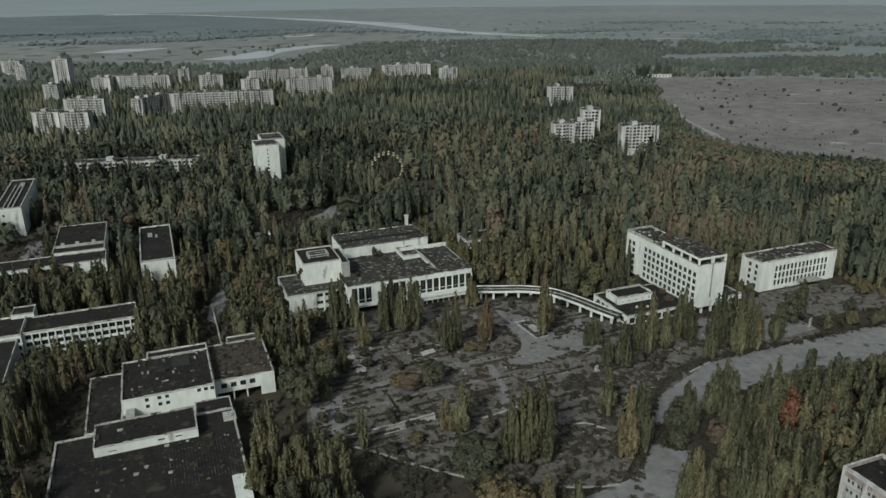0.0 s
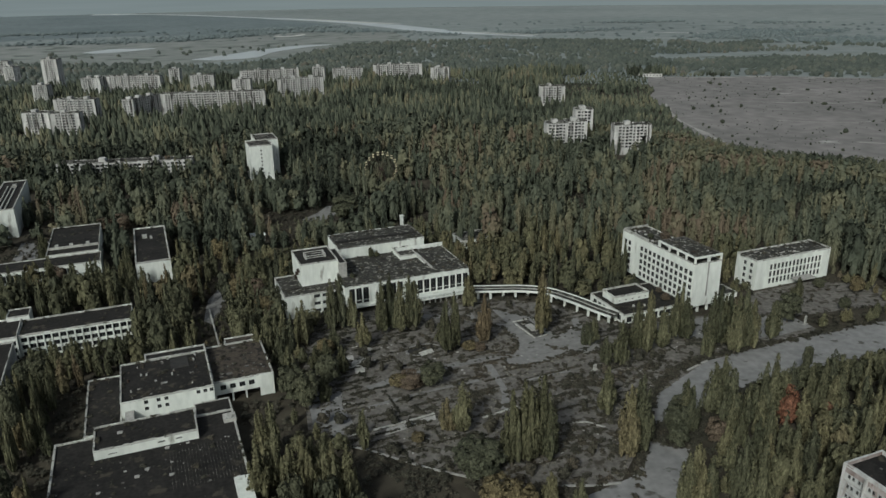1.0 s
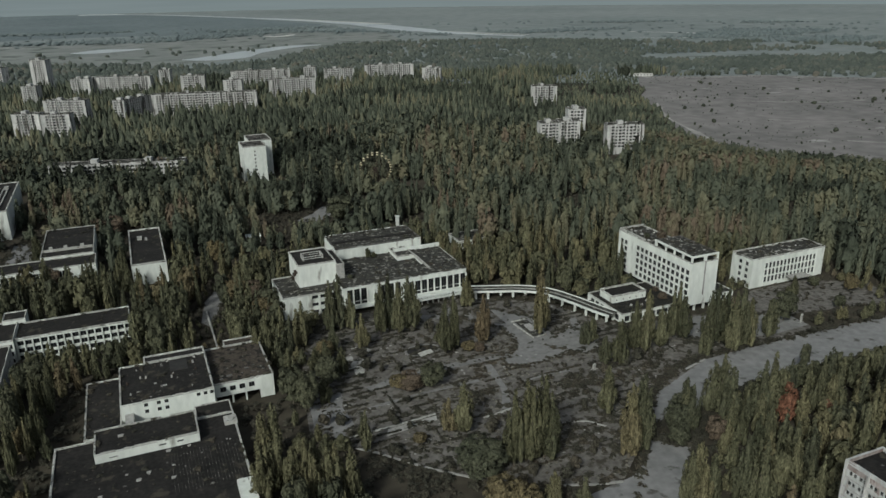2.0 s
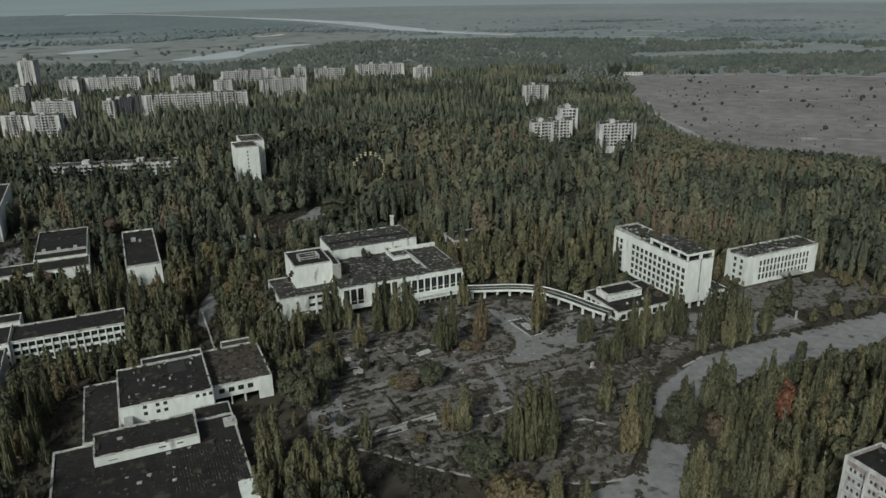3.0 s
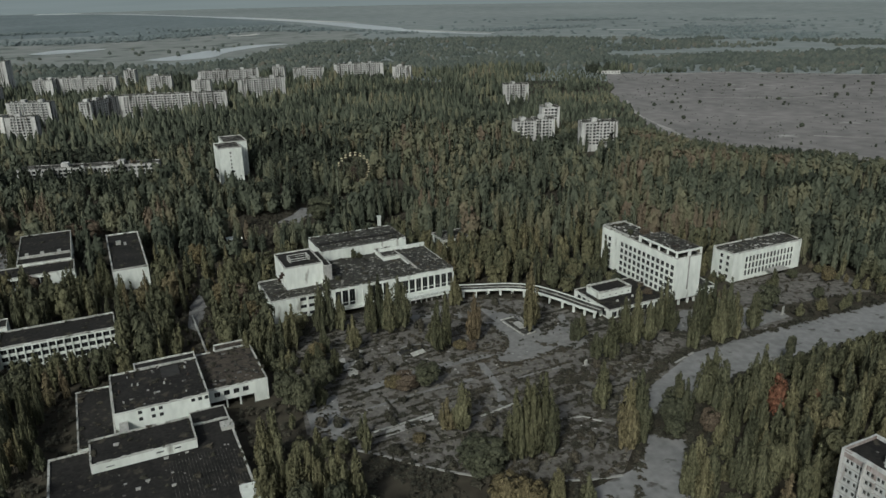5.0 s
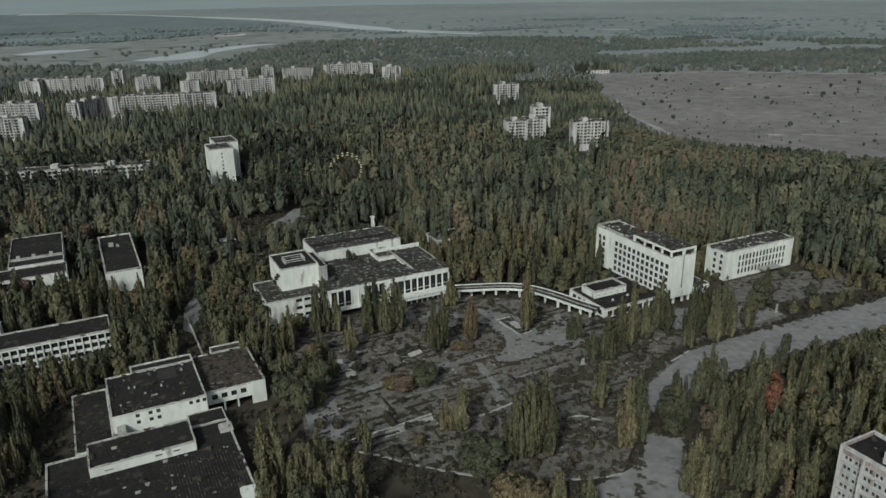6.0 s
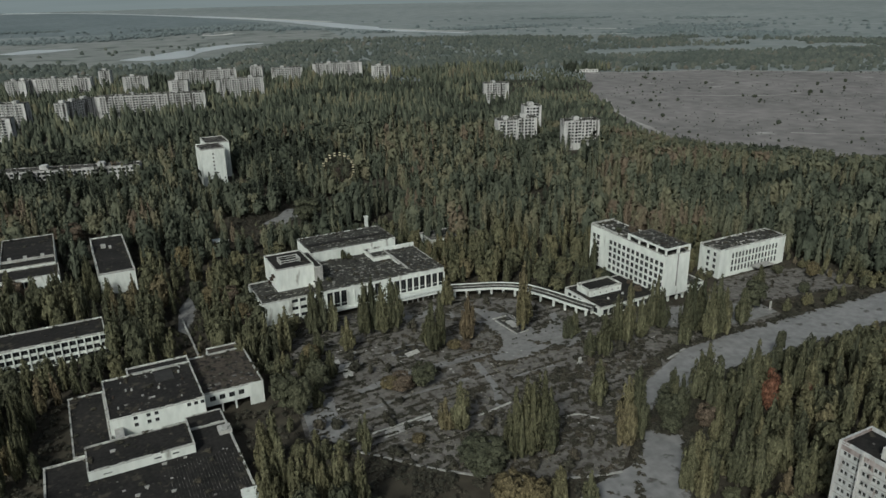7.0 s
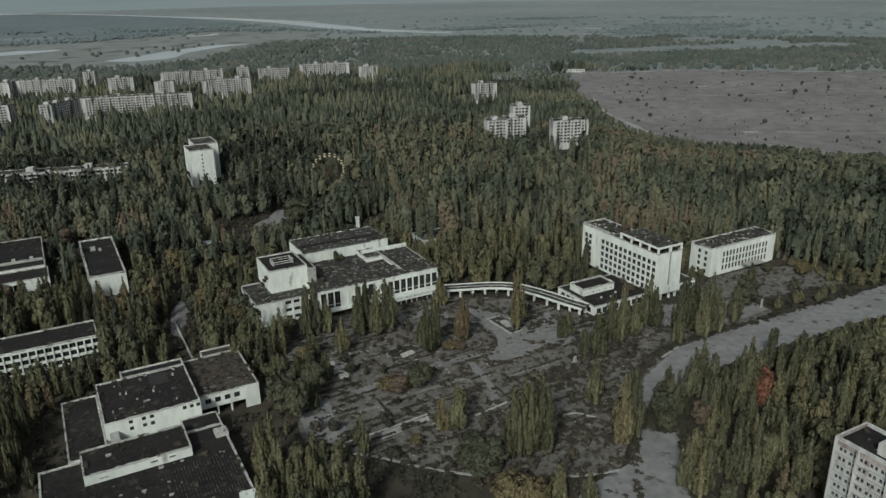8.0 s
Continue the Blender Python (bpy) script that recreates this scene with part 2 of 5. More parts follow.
def thing(name, x, y, z=0.0, rz=0.0, label="", category="", group="", kind=""):
    e = new(name)
    e.empty_display_size = 0.5
    e.matrix_basis = pose(x, y, z, 0, 0, rz)
    return tagged(e, label, category, group, kind)


def cells(a, b, cuts):
    return sorted({round(a, 4), round(b, 4), *[round(c, 4) for h in cuts for c in h if a < c < b]})


def holed(g, put, u0, u1, z0, z1, holes, depth):
    """A wall face with openings and their reveals. put(u, z, d) gives the point at depth d behind the face."""
    u0, u1, z0, z1 = (round(q, 3) for q in (u0, u1, z0, z1))
    us, zs = cells(u0, u1, [h[:2] for h in holes]), cells(z0, z1, [h[2:] for h in holes])
    for za, zb in zip(zs, zs[1:]):
        run = None
        for ua, ub in zip(us, us[1:]):
            um, zm = (ua + ub) / 2, (za + zb) / 2
            solid = not any(h[0] < um < h[1] and h[2] < zm < h[3] for h in holes)
            if solid:
                run = (run[0], ub) if run else (ua, ub)
            if run and (not solid or ub == us[-1]):
                g.poly([put(run[0], za, 0), put(run[1], za, 0), put(run[1], zb, 0), put(run[0], zb, 0)])
                run = None
    for a, b, c, d in holes:
        g.poly([put(a, c, 0), put(b, c, 0), put(b, c, depth), put(a, c, depth)])
        g.poly([put(a, d, depth), put(b, d, depth), put(b, d, 0), put(a, d, 0)])
        g.poly([put(a, c, 0), put(a, c, depth), put(a, d, depth), put(a, d, 0)])
        g.poly([put(b, c, depth), put(b, c, 0), put(b, d, 0), put(b, d, depth)])


PANES = {}
FOOT = []


def window_meshes(w, h):
    """Frame and pane of one window size."""
    key = (round(w, 2), round(h, 2))
    if key not in PANES:
        t, f = 0.09, Geo()
        f.box(-w / 2, w / 2, -0.05, 0.03, h / 2 - t, h / 2)
        f.box(-w / 2, w / 2, -0.05, 0.03, -h / 2, -h / 2 + t)
        f.box(-t / 2, t / 2, -0.05, 0.03, -h / 2 + t - 0.01, h / 2 - t + 0.01)
        PANES[key] = (f.mesh("window", FRAME), Geo().box(-w / 2, w / 2, 0.0, 0.05, -h / 2, h / 2).mesh("pane", DARKPANE))
    return PANES[key]


def window(parent, w, h, rich, m):
    frame_me, pane_me = window_meshes(w, h)
    o = part("window", frame_me if rich else pane_me, None, parent)
    o.matrix_basis = m
    if rich:
        part("pane", pane_me, None, o)
    return o


def block(parent, x0, x1, y0, y1, z0, z1, front=(), left=(), right=(), back=(), wall=WHITE, roof=BITUMEN, coping=PARAPET,
          lip=0.6, depth=0.35, rich=True, rim=0.38, wall_label="", sides="flrb", caps="flrb", worn=0.24):
    """One volume of a building: holed outer wall, its windows, a sunk roof and its coping."""
    if parent.location.length < 0.1:
        FOOT.append((x0, x1, y0, y1))
    front, left, right, back = [[tuple(round(q, 3) for q in h) for h in hs] for hs in (front, left, right, back)]
    g = Geo()
    faces = {"f": (lambda u, z, d: (u, y0 + d, z), x0, x1, front, 0), "b": (lambda u, z, d: (u, y1 - d, z), x0, x1, back, 180),
             "l": (lambda u, z, d: (x0 + d, u, z), y0, y1, left, -90), "r": (lambda u, z, d: (x1 - d, u, z), y0, y1, right, 90)}
    for key in sides:
        put, a, b, holes, rz = faces[key]
        holed(g, put, a, b, z0, z1 - 0.002, list(holes), depth)
    w = part("wall", g, wall, parent, wall_label)
    for key in sides:
        put, a, b, holes, rz = faces[key]
        for h in holes:
            window(parent, h[1] - h[0] - 0.02, h[3] - h[2] - 0.02, rich, pose(*put((h[0] + h[1]) / 2, (h[2] + h[3]) / 2, depth), 0, 0, rz))
    part("roof", Geo().box(x0 + 0.05, x1 - 0.05, y0 + 0.05, y1 - 0.05, z1 - lip - 0.25, z1 - lip), roof, parent)
    if lip > 0:
        c = Geo()
        e = 0.06
        top = z1 + 0.08
        rnd = random.Random(int(x0 * 7 + y0 * 13 + z1 * 31))

        def run(a, b, put_):
            """One strip with an uneven, here and there chipped top; put_(u, w, z) is the point across the strip at w."""
            u, cuts = a, []
            while u < b - 0.01:
                v = min(b, u + rnd.uniform(0.9, 3.4))
                v = b if b - v < 0.5 else v
                cuts.append((u, v, top - rnd.random() * 0.10 if rnd.random() > worn else z1 - lip + rnd.uniform(0.05, 0.6) * lip))
                u = v
            lo = z1 - lip
            for k, (u, v, t) in enumerate(cuts):
                c.poly([put_(u, 0, t), put_(v, 0, t), put_(v, 1, t), put_(u, 1, t)])
                c.poly([put_(u, 0, lo), put_(v, 0, lo), put_(v, 0, t), put_(u, 0, t)])
                c.poly([put_(v, 1, lo), put_(u, 1, lo), put_(u, 1, t), put_(v, 1, t)])
                before = cuts[k - 1][2] if k else lo
                c.poly([put_(u, 0, before), put_(u, 1, before), put_(u, 1, t), put_(u, 0, t)])
            u, v, t = cuts[-1]
            c.poly([put_(v, 0, lo), put_(v, 1, lo), put_(v, 1, t), put_(v, 0, t)])
        w_ = rim + e
        if "f" in caps:
            run(x0 - e, x1 + e, lambda u, k, z: (u, y0 - e + k * w_, z))
        if "b" in caps:
            run(x0 - e, x1 + e, lambda u, k, z: (u, y1 + e - k * w_, z))
        if "l" in caps:
            run(y0 + rim, y1 - rim, lambda u, k, z: (x0 - e + k * w_, u, z))
        if "r" in caps:
            run(y0 + rim, y1 - rim, lambda u, k, z: (x1 + e - k * w_, u, z))
        part("coping", c, coping, parent)
    return w


def grid(u0, du, n, w, z0, dz, m, h, skip=()):
    """Openings of size w x h: n across from centre u0, m up from centre z0."""
    return [(u0 + i * du - w / 2, u0 + i * du + w / 2, z0 + j * dz - h / 2, z0 + j * dz + h / 2)
            for i in range(n) for j in range(m) if (i, j) not in skip]


# ---- ground, roads, water ----
def sheet(name, pts, z, mat, label, category="ground", kind="structure", thick=0.0):
    g = Geo()
    g.poly([(x, y, z) for x, y in pts])
    if thick:
        for (xa, ya), (xb, yb) in zip(pts, pts[1:] + pts[:1]):
            g.poly([(xa, ya, z - thick), (xb, yb, z - thick), (xb, yb, z), (xa, ya, z)])
    return tagged(new(name, g.mesh(name, mat)), label, category, "", kind)


def ribbon(pts, widths):
    """Left and right edges of a band along a smooth line."""
    out_l, out_r = [], []
    n = len(pts)
    for i, (p, w) in enumerate(zip(pts, widths)):
        a, b = Vector(pts[max(i - 1, 0)]), Vector(pts[min(i + 1, n - 1)])
        d = (b - a).normalized()
        s = Vector((-d.y, d.x)) * w / 2
        out_l.append((p[0] + s.x, p[1] + s.y))
        out_r.append((p[0] - s.x, p[1] - s.y))
    return out_l, out_r


def smooth(pts, k=6):
    """Points on a spline through pts."""
    out = []
    P = [Vector(p) for p in pts]
    for i in range(len(P) - 1):
        a, b, c, d = P[max(i - 1, 0)], P[i], P[i + 1], P[min(i + 2, len(P) - 1)]
        for j in range(k):
            t = j / k
            out.append(tuple(0.5 * ((2 * b) + (c - a) * t + (2 * a - 5 * b + 4 * c - d) * t * t + (3 * b - a - 3 * c + d) * t ** 3)))
    return out + [tuple(P[-1])]


def disc(r, n=64):
    return [(r * math.cos(2 * math.pi * i / n), r * math.sin(2 * math.pi * i / n)) for i in range(n)]


PINE_BELTS = (smooth([(-1500, 2350), (-600, 2480), (-160, 2600), (150, 2540), (330, 2420), (520, 2620), (700, 2800), (640, 3200), (480, 3700), (250, 4150), (-100, 4560), (-700, 4660), (-1500, 4500), (-1500, 2350)], 4),
              smooth([(800, 1900), (1000, 1700), (1200, 1400), (1240, 1290), (1000, 1330), (860, 1500), (740, 1700), (800, 1900)], 4))
sheet("ground", disc(4950), 0.0, FLOOR, "dark leaf-littered earth under the overgrown town", "ground")
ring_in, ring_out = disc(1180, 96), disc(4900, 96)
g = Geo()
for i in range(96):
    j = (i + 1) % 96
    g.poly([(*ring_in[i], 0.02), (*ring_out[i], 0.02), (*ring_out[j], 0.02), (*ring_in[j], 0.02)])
tagged(new("far_land", g.mesh("far_land", FARLAND)), "heath and clearings beyond the town, tinted grey-green with haze", "ground", "", "structure")
ROAD = smooth([(420, 214), (330, 216), (270, 218), (230, 219.5), (200, 220), (177, 215), (157, 202), (140, 183), (122, 161), (104, 137), (86, 108)])
ROADW = [27 if q[0] > 190 else 18 + 9 * max(0, (q[0] - 150) / 40) for q in ROAD]
road_l, road_r = ribbon(ROAD, ROADW)
APRON = [(92, 172), (106, 177), (122, 179), (138, 185), (143, 180), (137, 168), (124, 156), (110, 142), (96, 156)]
sheet("road_apron", APRON, 0.07, ASPHALT, "pale asphalt junction at the bend of the avenue", "road")
sheet("road_apron", [(158, 221), (164, 226), (171, 230), (182, 229.5), (204, 231.5), (200, 216), (170, 205), (156, 207)], 0.07, ASPHALT, "wide pale asphalt mouth of the avenue at the square", "road")
sheet("road", road_r + road_l[::-1], 0.05, ASPHALT, "pale cracked asphalt avenue curving past the square", "road")
SQUARE = [(34, 246), (40, 236), (56, 219), (80, 196), (100, 184), (118, 178), (140, 196), (158, 216), (196, 231), (262, 234),
          (262, 252), (222, 268), (186, 272), (176, 290), (168, 306), (152, 320), (136, 330), (72, 336), (56, 330), (44, 300), (38, 270)]
sheet("pavement", SQUARE, 0.09, PAVING, "grey overgrown paving of the town square", "paving")
OPEN = [(118, 262), (123, 257), (128, 256), (150, 260), (160, 254), (168, 264), (162, 282), (152, 275), (151, 298), (140, 312), (128, 316), (122, 310), (128, 300), (134, 292), (133, 276)]
sheet("open_asphalt", OPEN, 0.13, WORN, "bare asphalt round the dry fountain", "paving")
FORECOURT = [(192, 262), (205, 266), (222, 266), (246, 258), (262, 248), (262, 238), (240, 237), (214, 244), (200, 252)]
sheet("forecourt", FORECOURT, 0.13, WORN, "pale bare asphalt before the hotel", "paving")
OFFICE_YARD = [(240, 238), (262, 250), (322, 240), (330, 262), (304, 279), (268, 279), (254, 273), (240, 262)]
sheet("office_yard", OFFICE_YARD, 0.1, PAVING, "bare grey-brown yard before the office building", "ground")
sheet("moss_bed", [(126, 300), (138, 296), (138, 312), (128, 318)], 0.15, PAVING, "mossy patch beside the fountain", "paving")
sheet("open_asphalt", [(36, 246), (44, 240), (50, 244), (49, 258), (43, 270), (38, 262)], 0.13, ASPHALT, "bare asphalt at the edge of the square", "paving")
PATH_LINES = (([(62, 265.5), (80, 268.5), (102, 269.5), (127, 267.5), (146, 264), (164, 263)], 4.2), ([(113, 264), (111.5, 254), (109.5, 242), (104, 231)], 3.2),
                ([(50, 268), (46, 252), (43, 238)], 5.0), ([(98, 324), (112, 316), (124, 322)], 5.0), ([(169, 289), (164, 276), (158, 264)], 4.5), ([(58, 252), (80, 254), (104, 254)], 2.0),
                ([(120, 246), (130, 247), (141, 246)], 1.6))
for pts, wd in PATH_LINES:
    line = smooth(pts, 5)
    bl, br = ribbon(line, [wd * (0.75 + 0.5 * abs(noise.noise(Vector((q[0] * 0.3, q[1] * 0.3, 1))))) for q in line])
    sheet("square_path", br + bl[::-1], 0.115, WORN, "bare worn strip of asphalt across the square", "path")
sheet("park_path", [(9, 356), (12, 350), (15, 356), (20, 374), (26, 390), (20, 394), (13, 380)], 0.06, WORN, "pale asphalt path between trees", "path")
sheet("park_path", [(84, 494), (96, 486), (112, 500), (118, 516), (108, 520), (98, 506)], 0.06, WORN, "pale asphalt path in the park", "path")
sheet("yard", [(-86, 470), (-64, 470), (-62, 515), (-84, 520)], 0.06, ASPHALT, "pale concrete yard beside a flat hall", "paving")
FIELD_POLY = [(524, 655), (500, 600), (492, 560), (505, 515), (540, 480), (572, 424), (660, 356), (860, 250), (1500, 180), (1600, 500), (1092, 801), (990, 889), (928, 946), (838, 975), (756, 1030), (742, 1006),
              (700, 950), (668, 890), (628, 850), (600, 800), (575, 735)]
sheet("field", FIELD_POLY, 0.06, FIELD, "open dry grassland with scattered bushes", "field")
for pts, wd in (([(756, 1016), (838, 966), (928, 936), (990, 880), (1092, 793), (1200, 730)], 13), ([(606, 790), (556, 706), (536, 655), (520, 610), (508, 575)], 9), ([(640, 640), (690, 600), (730, 590)], 6),
                ([(700, 760), (790, 700), (850, 690)], 7), ([(620, 520), (680, 470), (730, 455)], 6), ([(820, 830), (900, 770)], 6)):
    line = smooth(pts, 5)
    bl, br = ribbon(line, [wd * (0.15 + 1.4 * abs(noise.noise(Vector((q[0] * 0.03, q[1] * 0.03, 3))))) for q in line])
    sheet("sandy_track", br + bl[::-1], 0.09, SANDYFIELD, "pale sandy streak in the dry field", "ground")
sheet("meadow", [(-900, 2060), (-160, 1720), (60, 1600), (320, 1660), (480, 1850), (700, 1980), (760, 2300), (500, 2460), (120, 2250), (-100, 2280), (-900, 2500)],
      0.05, MEADOW, "pale marshy meadow along the backwater", "meadow")
sheet("backwater", smooth([(112, 1706), (157, 1663), (241, 1685), (296, 1791), (396, 1892), (470, 1935), (380, 1950), (268, 1860), (195, 1786), (112, 1706)], 4),
      0.3, WATER, "still grey backwater of the river", "water")
sheet("backwater", smooth([(-110, 2010), (-78, 1973), (-17, 1990), (56, 2054), (0, 2075), (-49, 2090), (-110, 2010)], 4), 0.3, WATER, "narrow grey pool in the marsh", "water")
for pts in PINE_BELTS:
    sheet("pine_belt", pts, 0.04, PINELAND, "dark pine forest on the river plain, tinted grey-green with haze", "forest")
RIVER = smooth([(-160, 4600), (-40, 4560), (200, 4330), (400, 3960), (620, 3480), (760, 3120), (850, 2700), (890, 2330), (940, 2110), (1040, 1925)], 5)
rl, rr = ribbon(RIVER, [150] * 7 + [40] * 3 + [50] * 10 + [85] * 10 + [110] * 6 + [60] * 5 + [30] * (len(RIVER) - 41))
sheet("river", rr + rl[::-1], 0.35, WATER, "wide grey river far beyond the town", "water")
for pts, wd in (([(1000, 1240), (1100, 1215), (1190, 1205), (1290, 1160), (1390, 1128)], 24), ([(1144, 1763), (1220, 1640), (1302, 1506), (1380, 1350), (1430, 1230), (1480, 1080)], 15)):
    line = smooth(pts, 4)
    bl, br = ribbon(line, [wd * (0.4 + 0.9 * abs(noise.noise(Vector((q[0] * 0.01, q[1] * 0.01, 2))))) for q in line])
    sheet("river_channel", br + bl[::-1], 0.35, MEADOW, "silted pale side channel among meadows", "water")
for pts, wd in (([(700, 3340), (830, 3000), (925, 2720)], 34), ([(930, 2240), (990, 2090), (1075, 1960)], 22), ([(1380, 1905), (1500, 1740), (1640, 1640)], 12),
                ([(395, 2330), (440, 2300), (490, 2360)], 26), ([(1150, 2040), (1270, 1965)], 9), ([(1240, 1700), (1400, 1600)], 7)):
    line = smooth(pts, 4)
    bl, br = ribbon(line, [wd * (0.5 + 0.5 * math.sin(math.pi * i / (len(line) - 1))) for i in range(len(line))])
    sheet("sand_bank", br + bl[::-1], 0.6, SAND, "pale sand bank along the river", "sand")
# glowing backdrop wall past the last woods, with distance haze as its colour
m = bpy.data.materials.new("glowing_haze")
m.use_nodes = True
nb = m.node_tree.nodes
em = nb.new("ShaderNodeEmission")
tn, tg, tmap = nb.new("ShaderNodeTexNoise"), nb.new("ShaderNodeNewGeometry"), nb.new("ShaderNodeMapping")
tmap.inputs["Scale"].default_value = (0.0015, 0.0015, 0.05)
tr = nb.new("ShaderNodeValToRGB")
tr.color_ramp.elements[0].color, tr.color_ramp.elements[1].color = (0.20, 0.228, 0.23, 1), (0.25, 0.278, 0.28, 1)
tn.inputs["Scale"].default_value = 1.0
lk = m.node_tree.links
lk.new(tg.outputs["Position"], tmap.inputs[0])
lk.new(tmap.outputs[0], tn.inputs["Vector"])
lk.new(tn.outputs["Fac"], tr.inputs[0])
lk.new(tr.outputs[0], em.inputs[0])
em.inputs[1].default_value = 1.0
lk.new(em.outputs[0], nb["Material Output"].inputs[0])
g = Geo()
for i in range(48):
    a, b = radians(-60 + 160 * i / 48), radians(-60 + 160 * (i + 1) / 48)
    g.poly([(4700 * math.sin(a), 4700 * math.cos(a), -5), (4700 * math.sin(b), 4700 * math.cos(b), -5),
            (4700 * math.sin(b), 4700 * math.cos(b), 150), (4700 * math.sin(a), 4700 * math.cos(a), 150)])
tagged(new("backdrop", g.mesh("backdrop", m)), "glowing backdrop of hazy grey-green woods at the horizon", "distance", "", "structure")


# ---- palace of culture ----
pc = thing("palace_of_culture", 0, 0, label="white abandoned palace of culture with flat dark roofs on the square", category="building")
block(pc, 45, 72.5, 341, 368, 0, 11.6, front=grid(60.2, 4.0, 3, 2.9, 2.3, 3.7, 3, 1.7), left=grid(346, 5.5, 4, 1.6, 7.6, 0.1, 1, 1.6), roof=MOSSROOF)
for x in (58.2, 62.2, 66.2, 70.2):
    part("pilaster", Geo().box(x - 0.35, x + 0.35, 340.6, 341.0, 0.2, 10.6), WHITE, pc)
block(pc, 55.5, 73.8, 352, 374, 11.05, 22.4, left=grid(358, 6.0, 2, 1.4, 13.6, 3.4, 3, 1.8, skip=((1, 2),)), roof=BITUMEN)
for y, z in ((360, 15.6), (364, 12.4), (356, 18.4)):
    part("balcony", Geo().box(54.2, 55.5, y - 1.2, y + 1.2, z - 1.0, z - 0.8).box(54.2, 54.3, y - 1.2, y + 1.2, z - 0.8, z + 0.2)
         .box(54.3, 55.5, y - 1.2, y - 1.1, z - 0.8, z + 0.2).box(54.3, 55.5, y + 1.1, y + 1.2, z - 0.8, z + 0.2), STEEL, pc)
lan = Geo()
for za, zb in ((22.5, 22.75), (23.5, 23.85)):
    lan.box(59.5, 69.5, 358.5, 358.9, za, zb).box(59.5, 69.5, 364.6, 365.0, za, zb)
part("roof_lantern", lan.box(59.5, 60.1, 358.9, 364.6, 21.8, 23.9).box(68.9, 69.5, 358.9, 364.6, 21.8, 23.9), PARAPET, pc)
part("lantern_floor", Geo().box(60.1, 68.9, 359.0, 364.5, 21.8, 22.0), INNERSHADE, pc)
block(pc, 73.9, 77.5, 350, 372, 0, 21.0, wall=CONCRETE, lip=0.3)
# glazed foyer on the square
glaz = [(74.7 + i * 3.45, 77.45 + i * 3.45, 4.0, 11.9 if i < 9 else 10.9) for i in range(18) if i not in (3, 4, 8)]
block(pc, 72.6, 136.5, 337, 352, 3.6, 13.6, front=glaz, roof=MOSSROOF, depth=0.3, sides="flr", caps="fr", lip=0.35, rim=0.3, coping=DARKEDGE, worn=0.4)
for i in range(19):
    x = 74.35 + i * 3.45
    part("column", Geo().box(x - 0.2, x + 0.2, 336.5, 336.98, 3.62, 11.0), WHITE, pc)
for i in range(18):
    if i not in (3, 4, 8):
        x = 74.7 + i * 3.45
        part("transom", Geo().box(x + 0.05, x + 2.7, 337.1, 337.28, 5.5, 5.75), WHITE if i % 3 else CONCRETE, pc)
part("balcony_slab", Geo().box(72.6, 100, 334.8, 337.2, 2.7, 3.6), WHITE, pc)
part("terrace", Geo().box(100.1, 137.5, 330.5, 337.2, 2.6, 3.5), WHITE, pc, "projecting white terrace slab")
part("recess_wall", Geo().box(73.5, 135.5, 340.5, 341, 0, 3.6), INNERSHADE, pc)
for i in range(13):
    x = 102 + i * 2.9
    part("pier", Geo().box(x - 0.3, x + 0.3, 332, 332.6, 0, 2.6), CONCRETE, pc)
for i in range(9):
    x = 103.2 + i * 3.8
    part("railing", Geo().box(x - 1.8, x + 1.8, 330.5, 330.6, 4.3, 4.4).box(x - 1.8, x - 1.7, 330.5, 330.6, 3.5, 4.3).box(x + 1.7, x + 1.8, 330.5, 330.6, 3.5, 4.3)
         .box(x - 1.8, x + 1.8, 330.5, 330.6, 3.8, 3.9), FRAME, pc)
block(pc, 77.6, 119.5, 352.1, 379, 0, 11.9, roof=MOSSROOF, lip=0.0)
block(pc, 119.6, 136.5, 352.1, 374, 0, 13.6, right=grid(356, 4, 4, 2.2, 8, 3, 1, 1.8), roof=MOSSROOF, sides="lrb", caps="r", lip=0.35, rim=0.3, worn=0.3)
part("party_wall", Geo().box(119.3, 120.0, 344, 367, 12.95, 14.1), PARAPET, pc)
part("roof_wall", Geo().box(110.5, 137, 373.4, 374.1, 12.95, 15.4), WHITE, pc)
block(pc, 110, 119.2, 365, 378.9, 11.9, 14.4, left=grid(370, 5, 2, 1.2, 12.6, 3, 1, 1.2), roof=MOSSROOF)
block(pc, 81, 128.6, 379.1, 403, 0, 18.0, roof=MOSSROOF, coping=DARKEDGE, worn=0.3, left=grid(384, 5, 1, 1.4, 15, 3, 1, 2.4))
part("roof_strip", Geo().box(82, 127.8, 388.5, 391.5, 17.4, 17.75), BITUMEN, pc)
for i in range(4):
    x = 78 + i * 6.1
    part("gutter_board", Geo().box(x, x + 4.2, 337.6, 338.3, 13.02, 13.3), PARAPET, pc)

# ---- curved colonnade ----
cn = thing("curved_colonnade", 0, 0, label="curved white concrete canopy on short piers beside the square", category="canopy")
ARC = smooth([(136.5, 330.5), (147, 326.3), (158.5, 321.5), (168.5, 313.5), (175.3, 299), (179.5, 286), (183, 276.6)], 8)
cl, cr = ribbon(ARC, [7.4] * len(ARC))


